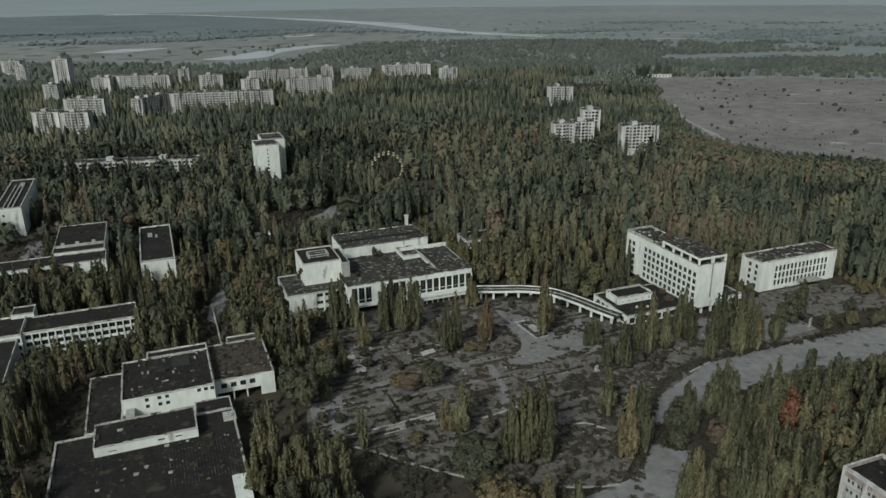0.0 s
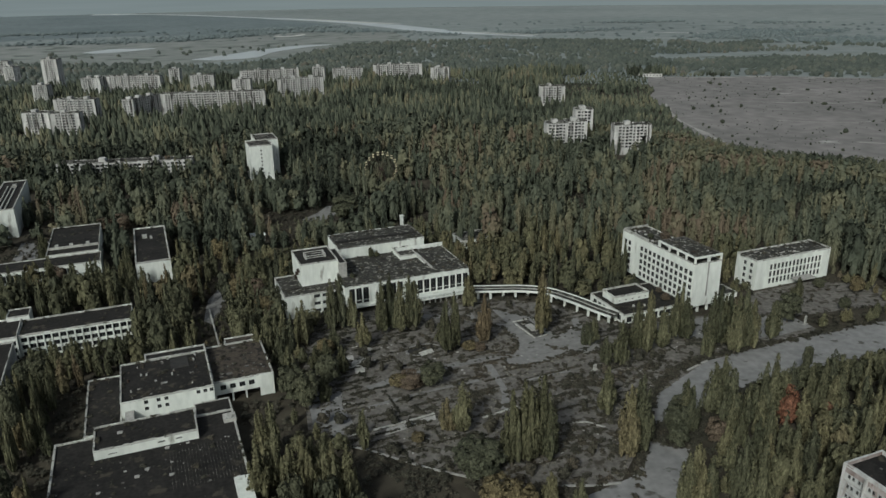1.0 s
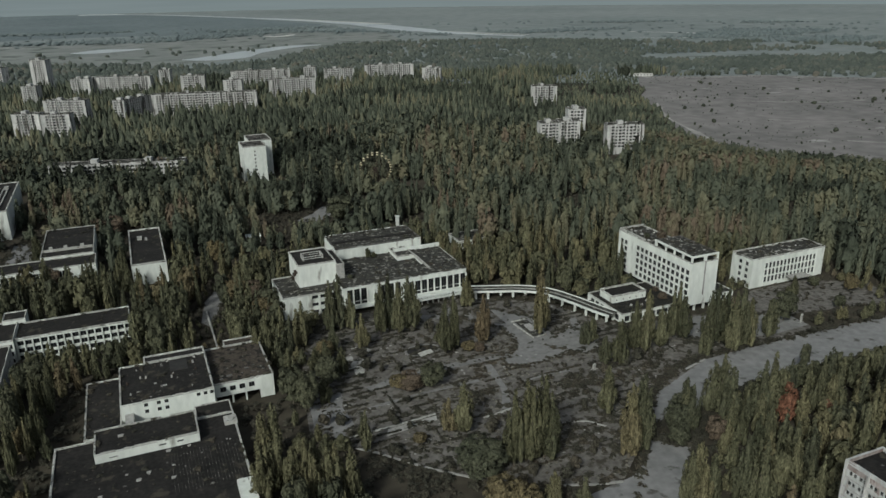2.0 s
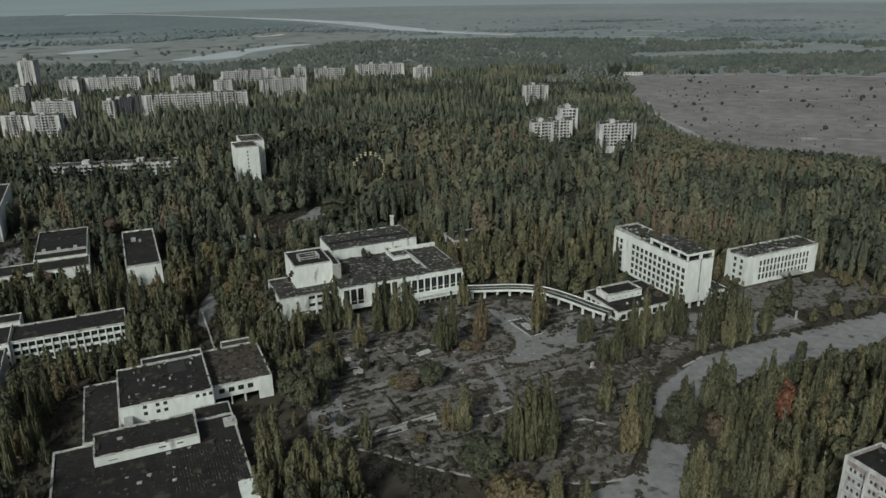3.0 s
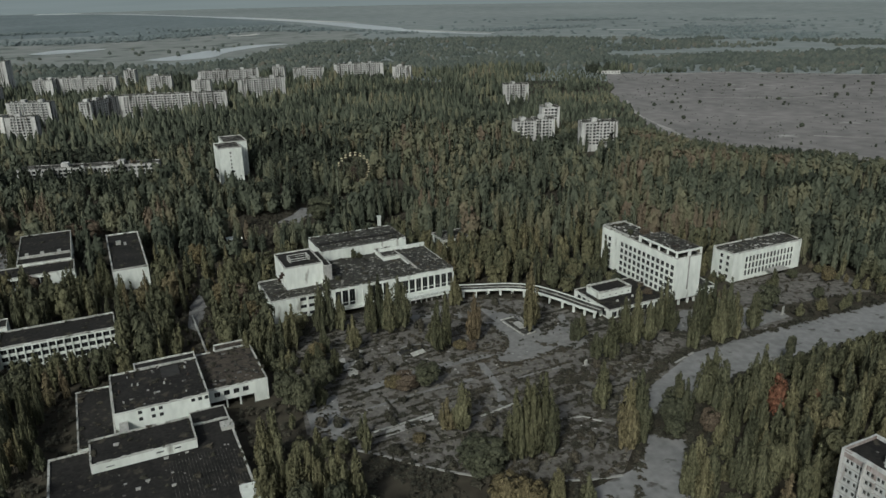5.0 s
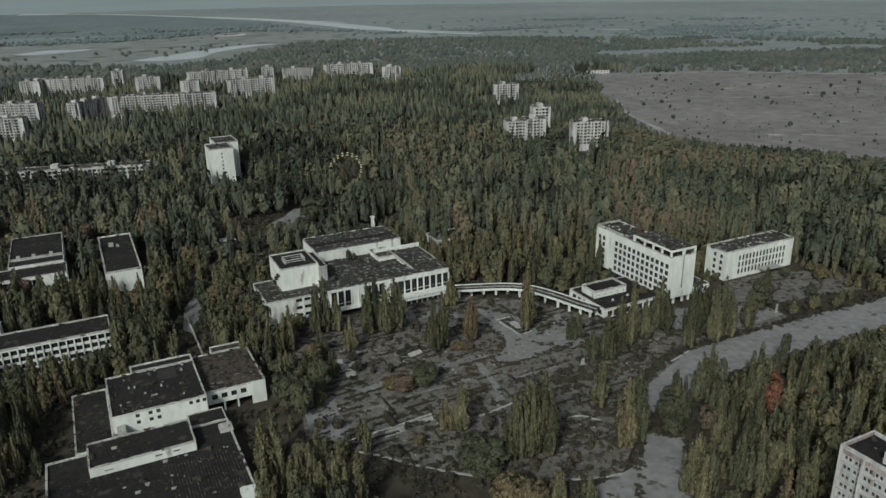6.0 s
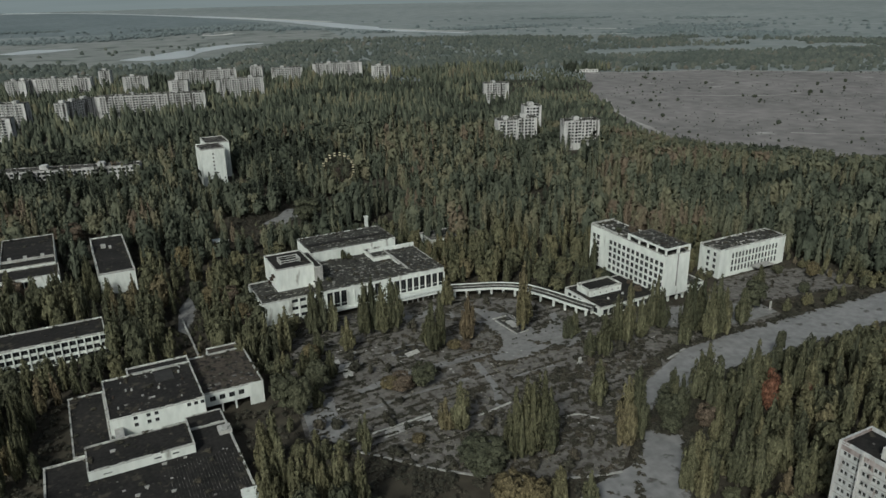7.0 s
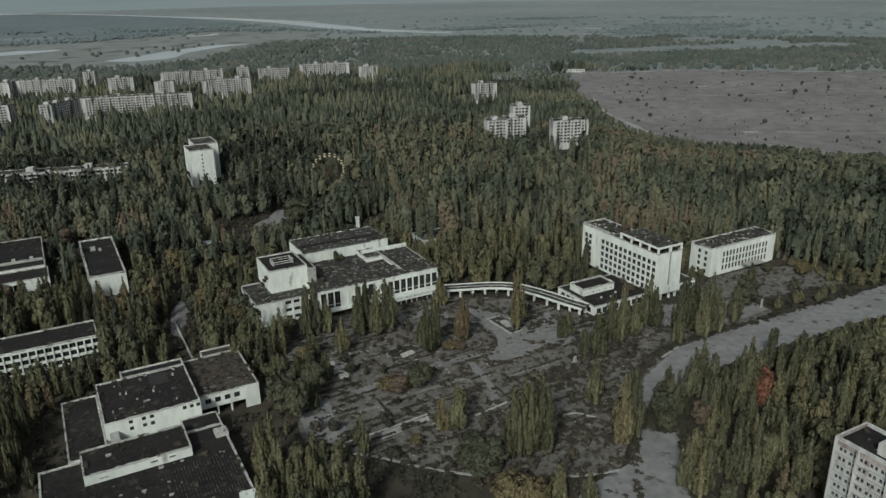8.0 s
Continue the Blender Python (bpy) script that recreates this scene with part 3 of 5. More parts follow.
def band(left_pts, right_pts, z0, z1):
    bm_ = Geo()
    for i in range(len(left_pts) - 1):
        a, b, c, d = left_pts[i], left_pts[i + 1], right_pts[i + 1], right_pts[i]
        bm_.poly([(*a, z1), (*d, z1), (*c, z1), (*b, z1)])
        bm_.poly([(*a, z0), (*b, z0), (*c, z0), (*d, z0)])
        bm_.poly([(*a, z0), (*a, z1), (*b, z1), (*b, z0)])
        bm_.poly([(*d, z1), (*d, z0), (*c, z0), (*c, z1)])
    for k in (0, -1):
        a, d = left_pts[k], right_pts[k]
        bm_.poly([(*a, z0), (*d, z0), (*d, z1), (*a, z1)])
    return bm_


def offset_band(w0, w1, z0, z1):
    a, _ = ribbon(ARC, [2 * w0] * len(ARC))
    b, _ = ribbon(ARC, [2 * w1] * len(ARC))
    return band(a, b, z0, z1)


part("deck", offset_band(3.6, -3.6, 3.9, 4.35), MOSSROOF, cn, "dark mossy deck")
part("edge_beam", offset_band(3.75, 3.3, 3.7, 4.75), WHITE, cn, "white outer edge beam")
part("edge_beam", offset_band(-3.3, -3.75, 3.7, 4.75), WHITE, cn, "white inner edge beam")
part("middle_beam", offset_band(0.2, -0.2, 4.2, 4.6), PARAPET, cn)
for i in range(2, len(ARC), 4):
    for s in (2.6, -2.6):
        p, q = ribbon(ARC, [2 * s] * len(ARC))
        x, y = p[i]
        part("pier", Geo().box(x - 0.45, x + 0.45, y - 0.45, y + 0.45, 0, 3.9), WHITE, cn)

# ---- hotel ----
OFFICE_BITS = []
ht = thing("hotel", 0, 0, label="white abandoned multi-storey hotel slab with an open roof frame", category="building")
rows_ = grid(273.6, 3.4, 16, 2.4, 6.0, 3.4, 5, 2.4)
rows_ = [h for h in rows_ if not (313 < (h[0] + h[1]) / 2 < 319)]
block(ht, 221, 236.5, 271, 327.5, 3.5, 25.0, left=rows_, right=grid(275, 3.4, 15, 1.7, 6.0, 3.4, 6, 1.7), roof=MOSSROOF, lip=0.5)
part("joint", Geo().box(228.6, 229.3, 270.8, 271.0, 8, 24.6), CONCRETE, ht)
# open frame round the roof terrace
for a, b in ((271.0, 272.0), (277.2, 278.2), (283.4, 284.4), (289.6, 290.6), (296.8, 298.4)):
    part("roof_post", Geo().box(221, 221.6, a, b, 25.08, 27.3), WHITE, ht)
    part("roof_post", Geo().box(235.9, 236.5, a, b, 25.08, 27.3), WHITE, ht)
for a, b in ((228.0, 229.6),):
    part("roof_post", Geo().box(a, b, 271, 271.6, 25.08, 27.3), WHITE, ht)
part("roof_beam", Geo().box(221, 221.6, 271, 298.4, 27.3, 28.2).box(221.6, 236.5, 271, 271.6, 27.3, 28.2), WHITE, ht)
part("roof_beam", Geo().box(235.9, 236.5, 271.6, 298.4, 27.3, 28.05).box(221.6, 235.9, 297.8, 298.4, 27.3, 28.05), DARKEDGE, ht)
part("top_roof", Geo().box(221.6, 235.9, 271.6, 297.8, 27.35, 27.9), MOSSROOF, ht)
random.seed(5)
for i in range(26):
    x, y, q = random.uniform(222.4, 235), random.uniform(272.5, 297), random.uniform(0.3, 1.2)
    part("roof_debris", Geo().box(x, x + q, y, y + q * random.uniform(0.4, 1.4), 27.9, 28.0 + q * 0.3), (PARAPET, CONCRETE, DARKEDGE, STEEL)[i % 4], ht)
for i in range(18):
    x, y, q = random.uniform(222.4, 234), random.uniform(299, 325), random.uniform(0.3, 1.3)
    part("roof_debris", Geo().box(x, x + q, y, y + q * random.uniform(0.4, 1.4), 24.5, 24.6 + q * 0.4), (PARAPET, CONCRETE, DARKEDGE, STEEL)[i % 4], ht)
for i in range(24):
    x, y, q = random.uniform(269.5, 315), random.uniform(282, 293.5), random.uniform(0.3, 1.0)
    OFFICE_BITS.append((x, y, q, random.uniform(0.4, 2.4)))
part("lift_house", Geo().box(225, 233, 292, 297.5, 24.5, 27.6), CONCRETE, ht)
part("roof_wall", Geo().box(221.0, 221.5, 306, 327, 25.08, 26.0).box(221.5, 236, 326.6, 327, 25.08, 26.0), PARAPET, ht)
for x in (222.2, 226.0, 231.5, 235.5):
    for y in (272.4, 279, 286):
        part("pier", Geo().box(x - 0.45, x + 0.45, y - 0.45, y + 0.45, 0, 3.5), WHITE, ht)
part("undercroft", Geo().box(223, 235, 281, 326, 0, 3.5), INNERSHADE, ht)
block(ht, 237.2, 252, 275, 286, 0, 4.6, front=grid(239.5, 3.3, 4, 2.2, 2.0, 3, 1, 2.4), roof=MOSSROOF, lip=0.3)
block(ht, 186, 220.4, 274, 302, 0, 4.8, front=grid(189, 3.6, 9, 2.8, 1.9, 3, 1, 2.8), left=grid(278, 4, 6, 3.0, 1.9, 3, 1, 2.8), roof=BITUMEN, lip=0.4)
block(ht, 189.5, 208.5, 286.5, 297, 4.4, 8.2, front=grid(192, 3.7, 5, 1.0, 5.6, 3, 1, 0.7), roof=BITUMEN, lip=0.7, rim=0.7)
for x, y in ((196, 281), (201, 279.6), (206, 282.4)):
    part("roof_dome", Geo().tube((x, y, 4.4), (x, y, 5.2), 0.7, 0.45, 10), PARAPET, ht, "small pale roof light")

# ---- office building beside the hotel ----
of = thing("office_building", 0, 0, label="white five-storey office building with close upright windows", category="building")
block(of, 268.6, 317.6, 281, 295, 0, 16.0, front=grid(278.4, 2.5, 14, 1.75, 3.6, 3.75, 3, 3.0), left=grid(284.6, 4.4, 2, 2.0, 2.4, 3.4, 4, 2.1), roof=MOSSROOF, lip=0.7)
for i in range(15):
    x = 277.15 + 2.5 * i
    part("pilaster", Geo().box(x - 0.16, x + 0.16, 280.75, 280.98, 1.2, 13.2), WHITE, of)
part("entrance_canopy", Geo().box(292, 304, 275.5, 280.5, 3.2, 3.7), CONCRETE, of)
for i, (x, y, q, k) in enumerate(OFFICE_BITS):
    part("roof_debris", Geo().box(x, x + q * k, y, y + q, 15.3, 15.42 + q * 0.25), (PARAPET, CONCRETE, DARKEDGE)[i % 3], of)

# ---- residential tower beyond the park ----
tw = thing("tower_block", 0, 0, label="white nine-storey residential tower of two offset slabs", category="building")
block(tw, 70.5, 88.2, 611, 634, 0, 29.0, front=grid(79.4, 1, 1, 1.2, 4.0, 2.95, 8, 1.3), roof=BITUMEN, lip=0.8, rich=False)
block(tw, 79, 97, 634.2, 660, 0, 29.0, roof=BITUMEN, lip=0.8, right=grid(638, 4, 5, 1.6, 4, 2.95, 8, 1.4), rich=False)
for y in (616, 621, 627):
    part("roof_rib", Geo().box(71.2, 87.6, y, y + 0.5, 28.2, 28.7), DARKEDGE, tw)
for y in (640, 647, 653):
    part("roof_rib", Geo().box(79.8, 96.4, y, y + 0.5, 28.2, 28.7), DARKEDGE, tw)

# ---- school-like building on the near side ----
sc = thing("school", 0, 0, label="long three-storey white school with a dark flat roof and pilasters", category="building")
block(sc, -66, -21, 347.5, 364.5, 0, 11.0, front=grid(-64, 3.0, 15, 2.35, 1.9, 3.3, 3, 2.1), right=grid(351, 4.4, 3, 1.8, 1.9, 3.3, 3, 1.7), roof=BITUMEN, lip=0.7)
for i in range(16):
    x = -65.5 + 3.0 * i
    part("pilaster", Geo().box(x - 0.2, x + 0.2, 347.0, 347.48, 0, 9.9), WHITE, sc)
block(sc, -100, -66.2, 345.5, 366.5, 0, 11.6, front=grid(-98, 3.0, 11, 2.35, 1.9, 3.3, 3, 2.1), roof=BITUMEN, lip=0.7)
block(sc, -72, -63, 364.6, 374, 0, 13.0, lip=0.5)

# ---- hall with white parapets ----
hl = thing("gymnasium", 0, 0, label="windowless white sports hall with a dark flat roof", category="building")
block(hl, -18.5, -1, 417.5, 481, 0, 12.0, roof=BITUMEN, lip=0.8, rim=0.7)
part("roof_box", Geo().box(-14, -11.4, 461, 464, 11.2, 12.9), PARAPET, hl)
part("roof_box", Geo().box(-10, -8.6, 459, 462, 11.2, 12.2), CONCRETE, hl)

# ---- low glazed shop hall ----
sh = thing("shop_hall", 0, 0, label="low white hall with a deep fascia and broken glazing", category="building")
block(sh, -104, -36, 436, 452, 2.8, 10.0, front=[(-103 + i * 3.6, -99.6 + i * 3.6, 3.6, 8.0) for i in range(15)], roof=BITUMEN, lip=0.5, depth=1.2)
part("ground_floor", Geo().box(-103, -37, 438, 451, 0, 2.8), INNERSHADE, sh)
block(sh, -63.5, -37, 452.2, 505, 0, 11.2, roof=BITUMEN, lip=0.5, left=grid(458, 6, 7, 3, 8, 3, 1, 1.6))
part("roof_step", Geo().box(-63, -37.6, 462, 463, 10.7, 12.0), PARAPET, sh)
for x in (-60, -52.5, -44):
    part("roof_light", Geo().box(x, x + 1.8, 466, 468, 10.7, 11.9), PARAPET, sh)
block(sh, -128, -104.2, 440, 470, 0, 10.0, roof=BROWNROOF, lip=0.5)

lh = thing("long_hall", 0, 0, label="tall narrow hall with a ridged dark roof and white gable", category="building")
block(lh, -101.5, -86.5, 533, 612, 0, 19.0, roof=BITUMEN, lip=0.6, rim=0.7, front=grid(-97, 3.2, 1, 1.2, 9, 5, 3, 1.4), wall_label="white gable wall")
for x in (-97, -94.5, -91.8):
    part("roof_ridge", Geo().box(x, x + 0.6, 536, 596, 18.4, 19.1), PARAPET, lh)
part("roof_vent", Geo().box(-93.5, -91, 592, 596, 18.4, 20.4), PARAPET, lh)

# ---- restaurant and store complex in the foreground ----
st = thing("store_complex", 0, 0, label="sprawling low white store with stepped dark flat roofs and pale copings", category="building")
block(st, -47, 10.5, 170, 261.5, 0, 6.0, roof=BITUMEN, lip=0.5, rim=0.6, left=grid(180, 6, 13, 3, 3, 3, 1, 2.2), right=grid(226, 6, 5, 3, 3, 3, 1, 2.2))
block(st, -34.5, -2.2, 247.4, 262.4, 5.55, 9.1, front=[(-30.2, -27.6, 6.5, 7.0), (-15.0, -12.8, 6.9, 7.6), (-9.4, -7.4, 6.9, 7.6)], roof=BITUMEN, lip=0.5, rim=0.5)
block(st, -38.2, -26.2, 262.5, 303.5, 0, 6.2, roof=BITUMEN, lip=0.5, rim=0.5, left=grid(268, 6, 6, 3, 3, 3, 1, 2))
block(st, -26, 5.6, 270.4, 300.3, 0, 12.0, roof=BITUMEN, lip=0.55, rim=0.5,
      front=[(-24.5 + d, -23.2 + d, z, z + 1.5) for d in (6.2, 10.4, 13.0, 24.0, 26.4, 28.6) for z in (6.9, 9.5) if not (z < 8 and d > 14)])
block(st, -17, 5.6, 300.5, 306, 0, 12.0, roof=BITUMEN, lip=0.55, rim=0.5)
block(st, -2, 10.4, 261.6, 270.2, 0, 6.0, roof=BITUMEN, lip=0.3, rim=0.4)
block(st, 5.8, 28, 277, 308, 3.6, 9.2, roof=BROWNROOF, lip=0.5, rim=0.5, front=[(8.2 + i * 3.5, 10.3 + i * 3.5, 5.3, 7.4) for i in range(4)])
part("end_wall", Geo().box(22.6, 28.05, 276.8, 277.0, 0, 9.1), WHITE, st)
part("undercroft_wall", Geo().box(7, 27.5, 284, 307, 0, 3.6), INNERSHADE, st)
for x in (6.3, 12.5, 17.5):
    part("pier", Geo().box(x - 0.3, x + 0.3, 277.3, 277.9, 0, 3.6), WHITE, st)
block(st, 14, 26, 308.1, 313.5, 0, 9.2, roof=BROWNROOF, lip=0.5)
part("penthouse_wing", Geo().box(-24.8, -22.0, 263, 270.3, 5.6, 8.2), CONCRETE, st)
part("corner_tower", Geo().box(6.6, 10.9, 253.2, 257.4, 5.6, 7.0), PARAPET, st)
for i in range(22):
    x = -12 + i * 1.0
    part("roof_seam", Geo().box(x, x + 0.12, 222, 243.5, 5.5, 5.58), MOSSROOF, st)
part("roof_hatch", Geo().box(-8, -1.5, 290, 298, 11.45, 11.75), INNERSHADE, st)
random.seed(5)
for i in range(16):
    x, y, s = random.uniform(-24, 2), random.uniform(272, 302 if i % 3 else 290), random.uniform(0.4, 0.9)
    if x < -17 and y > 298:
        continue
    part("roof_vent", Geo().tube((x, y, 11.4), (x, y, 11.4 + s * 1.2), s * 0.5, s * 0.4, 8), (PARAPET, CONCRETE, STEEL)[i % 3], st)
for i in range(60):
    x, y, s = random.uniform(-45, 8), random.uniform(205, 246), random.uniform(0.2, 0.7)
    part("roof_debris", Geo().box(x, x + s * random.uniform(0.6, 2), y, y + s, 5.5, 5.56 + s * 0.3), (CONCRETE, BROWNROOF, DARKEDGE, MOSSROOF)[i % 4], st)
for i in range(34):
    x, y, s = random.uniform(7, 26.5), random.uniform(279, 306), random.uniform(0.3, 1.2)
    part("roof_debris", Geo().box(x, x + s * random.uniform(0.6, 2.5), y, y + s, 8.7, 8.76 + s * 0.2), (MOSSROOF, DARKEDGE, BROWNROOF)[i % 3], st)
for i in range(24):
    x, y, s = random.uniform(-25, 4), random.uniform(272, 299), random.uniform(0.3, 1.0)
    part("roof_debris", Geo().box(x, x + s * random.uniform(0.6, 2.5), y, y + s, 11.45, 11.5 + s * 0.2), (MOSSROOF, DARKEDGE, BROWNROOF, CONCRETE)[i % 4], st)
for x, y, s in ((-26.5, 256, 1.1), (-12.5, 245.6, 1.0), (-19, 236, 0.9), (-22, 233, 1.0), (-33, 229, 0.8), (-6, 246, 0.7), (-12, 230, 0.9)):
    s *= 0.7
    z = 8.6 if y > 247.5 else 5.5
    part("roof_debris", Geo().box(x - s, x + s, y - s * 0.6, y + s * 0.6, z, z + s * 0.8).box(x - s * 0.3, x + s * 1.4, y + s * 0.6, y + s, z, z + s * 0.4), CONCRETE, st)


part("stair_head", Geo().box(5.6, 10.4, 206, 218.5, 5.5, 7.4), WHITE, st, "white stair head on the low roof")
eh = thing("workshop_hall", 0, 0, label="plain grey hall at the edge of the trees", category="building")
block(eh, -110, -66.5, 272, 340, 0, 12.0, wall=CONCRETE, roof=BITUMEN, lip=0.6, right=grid(278, 6, 10, 2.4, 8.0, 3, 1, 1.6))


# ---- apartment blocks ----
def apartments(x, y, x2, y2, depth=13.0, height=27.0, storeys=9, group="apartment blocks across the woods", bay=3.2, label="", left_end=True, balconies=True,
               rich=False):
    """A panel block whose front roof edge runs from (x, y) to (x2, y2)."""
    length = math.hypot(x2 - x, y2 - y)
    rz = math.degrees(math.atan2(y2 - y, x2 - x))
    b = thing("apartment_block", x, y, 0, rz, label or "pale grey nine-storey panel apartment block in the woods", "apartment block", group)
    dz = (height - 1.6) / storeys
    end = 3.0 if length > 24 else 0.8
    n = max(2, int((length - 2 * end) / bay))
    u0 = (length - (n - 1) * bay) / 2
    low = max(0, int(storeys * 0.3)) if not rich else 0
    holes = []
    for i in range(n):
        deep = i % 3 != 1
        holes += grid(u0 + i * bay, bay, 1, bay * (0.8 if deep else 0.5), 1.6, dz, storeys, dz * (0.64 if deep else 0.5))
    holes = [h for h in holes if h[2] > low * dz]
    ends = [h for h in grid(depth * 0.3, depth * 0.4, 2, 1.4, 1.6, dz, storeys, dz * 0.46) if h[2] > low * dz] if left_end else []
    block(b, 0, length, 0, depth, 0, height, front=holes, left=ends, right=ends, wall=PANEL, roof=MOSSROOF, coping=DARKEDGE, lip=0.7, rich=rich, depth=0.6, worn=0.4)
    for i in range(1, n if balconies else 0, 3):
        u = u0 + i * bay
        for e in (-0.5, 0.5):
            part("stair_strip", Geo().box(u + e * bay - 0.3, u + e * bay + 0.3, -0.9, -0.002, 0, height - 0.1), STAINED, b)
    for u in (0.0, length - 0.6):
        part("end_panel", Geo().box(u, u + 0.6, -0.4, -0.002, 0, height - 0.1), STAINED, b)
    if balconies:
        for i in range(0, n, 3):
            for j in range(max(low, storeys - 5), storeys):
                part("balcony", BALCONY, None, b, at=(u0 + i * bay - bay * 0.5, 0, 0.4 + j * dz))
    clutter = random.Random(int(x * 3 + y * 5))
    bits = Geo()
    for i in range(int(length / 2.2)):
        u, w, q = clutter.uniform(0.8, length - 2), clutter.uniform(0.8, depth - 1.6), clutter.uniform(0.4, 1.4)
        bits.box(u, u + q * clutter.uniform(0.6, 2.2), w, w + q, height - 0.72, height - 0.6 + q * clutter.uniform(0.5, 1.2), clutter.choice((0, 0, 2, 2, 1)))
    tagged(part("roof_clutter", bits, (DARKEDGE, STAINED, BITUMEN), b), kind="stuff")
    part("roof_hut", Geo().box(length * 0.3, length * 0.3 + 5, depth * 0.3, depth * 0.8, height - 0.8, height + 2.2), PANEL, b)
    if length > 45:
        part("roof_hut", Geo().box(length * 0.7, length * 0.7 + 5, depth * 0.3, depth * 0.8, height - 0.8, height + 2.2), PANEL, b)
    return b


BALCONY = Geo().box(0, 3.1, -1.1, -0.02, 0, 0.15).box(0, 3.1, -1.1, -1.0, 0.15, 1.1).mesh("balcony", PANEL)
for args in ((-75, 1200, -52, 1194), (-42, 1205, 29, 1180), (68, 1160, 100, 1152), (141, 1182, 226, 1168), (174, 1054, 235, 1050), (272, 1142, 316, 1134),
             (342, 1164, 416, 1146), (251, 1187, 268, 1180), (45, 1262, 60, 1256), (117, 1082, 140, 1074), (408, 1088, 432, 1074), (-51, 1192, -40, 1215),
             (21, 976, 138, 946), (-95, 986, -51, 966), (-118, 895, -92, 884), (-90, 876, -63, 869), (-131, 1144, -113, 1136), (-236, 1555, -205, 1540), (-200, 1440, -184, 1424),
             (449, 828, 477, 815), (333, 606, 352, 600), (353, 607, 372, 600), (382, 572, 413, 560)):
    apartments(*args)
apartments(-10.6, 944, 21, 977, 11, left_end=True, label="long grey wing of a panel apartment block in the woods", balconies=False)
apartments(-22, 949, -10.8, 944, 11, bay=3.4, label="pale narrow end of a panel apartment block", balconies=False)
apartments(380, 634, 396, 628, 14, height=32, storeys=10, label="pale taller apartment tower with a plain white end", balconies=False)
apartments(-131, 1304, -109, 1292, 14, height=47, storeys=16, label="slender sixteen-storey apartment tower above the woods", balconies=False)
apartments(-72, 668, 28, 641, 12, height=17, storeys=5, label="long low five-storey block almost hidden by trees", balconies=False)
# panel block in the near corner, its long side seen
nb_ = thing("apartment_block", 152.8, 131, 0, -90, "nine-storey panel apartment block with a white corner strip", "apartment block", "apartment blocks across the woods")
cols = [h for k in range(16) for q in (-0.62, 0.62) for h in grid(2.6 + 3.0 * k + q, 1, 1, 0.9, 2.0, 2.95, 9, 1.3)]
block(nb_, 0, 52, 0, 13.6, 0, 29.0, front=cols, wall=SLABGREY, roof=BITUMEN, coping=SLABGREY, lip=1.0, rim=0.5, right=grid(3, 4, 3, 1.4, 2, 2.95, 9, 1.4))
part("attic_band", Geo().box(0.7, 52, -0.05, -0.003, 26.5, 28.7), RUSTWALL, nb_, "rust-stained attic panels")
part("inner_parapet", Geo().box(0.52, 51.5, 0.52, 0.62, 28.0, 28.95).box(0.52, 0.62, 0.62, 13.0, 28.0, 28.95), RUSTWALL, nb_)
part("corner_strip", Geo().box(-0.05, 0.6, -0.35, -0.002, 0, 29), PANEL, nb_)
for i in range(1, 9):
    part("panel_joint", Geo().box(0.6, 52, -0.1, -0.002, 0.5 + i * 2.95 - 0.12, 0.5 + i * 2.95 + 0.12), CONCRETE, nb_)
for k in range(5):
    u = 7.0 + k * 9.0
    part("fin", Geo().box(u, u + 0.4, -1.3, -0.002, 0, 28.6), PANEL, nb_)
    for j in range(9):
        part("balcony", BALCONY, None, nb_, at=(u + 0.5, 0, 0.9 + j * 2.95))
part("roof_hut", Geo().box(10, 18, 3, 10, 28, 31.5), PANEL, nb_)
for i in range(26):
    x, y, q = random.uniform(1, 40), random.uniform(1.2, 12.4), random.uniform(0.25, 1.0)
    part("roof_debris", Geo().box(x, x + q * random.uniform(0.5, 2), y, y + q, 28, 28 + random.uniform(0.1, 0.45)), (CONCRETE, DARKEDGE, BROWNROOF, STEEL)[i % 4], nb_)
kb = thing("farm_building", 742, 1030, 0, -28, "low pale building at the far edge of the field", "building")
block(kb, 0, 36, 0, 14, 0, 5, front=grid(3, 5, 7, 2, 2.5, 3, 1, 1.6), wall=PANEL, roof=BROWNROOF, rich=False)


# ---- ferris wheel ----
fw = thing("ferris_wheel", 160, 555, 0, 0, "abandoned ferris wheel with faded yellow open cabins", "ferris wheel")
R, HUB = 12.6, 14.2


def ring(r, y, w):
    g_ = Geo()
    for i in range(40):
        a, b = 2 * math.pi * i / 40, 2 * math.pi * (i + 1) / 40
        g_.tube((r * math.cos(a), y, HUB + r * math.sin(a)), (r * math.cos(b), y, HUB + r * math.sin(b)), w, w, 5)
    return g_


for y in (-1.2, 1.2):
    part("rim", ring(R, y, 0.14), STEEL, fw)
    part("inner_rim", ring(R * 0.8, y, 0.09), STEEL, fw)
SPOKE = Geo().tube((0, -1.2, 0), (R, -1.2, 0), 0.09, 0.07, 5).tube((0, 1.2, 0), (R, 1.2, 0), 0.09, 0.07, 5).tube((R * 0.8, -1.2, 0), (R * 0.8, 1.2, 0), 0.06, 0.06, 5).mesh("spoke", STEEL)
CABIN = Geo().tube((0, 0, -1.9), (0, 0, -1.0), 0.85, 1.0, 12).mesh("cabin", YELLOW)
CANOPY = Geo().tube((0, 0, 0.25), (0, 0, 0.75), 1.15, 0.25, 12).mesh("canopy", YELLOW)
MAST = Geo().tube((0, 0, -1.9), (0, 0, 0.3), 0.08, 0.08, 6).mesh("mast", STEEL)
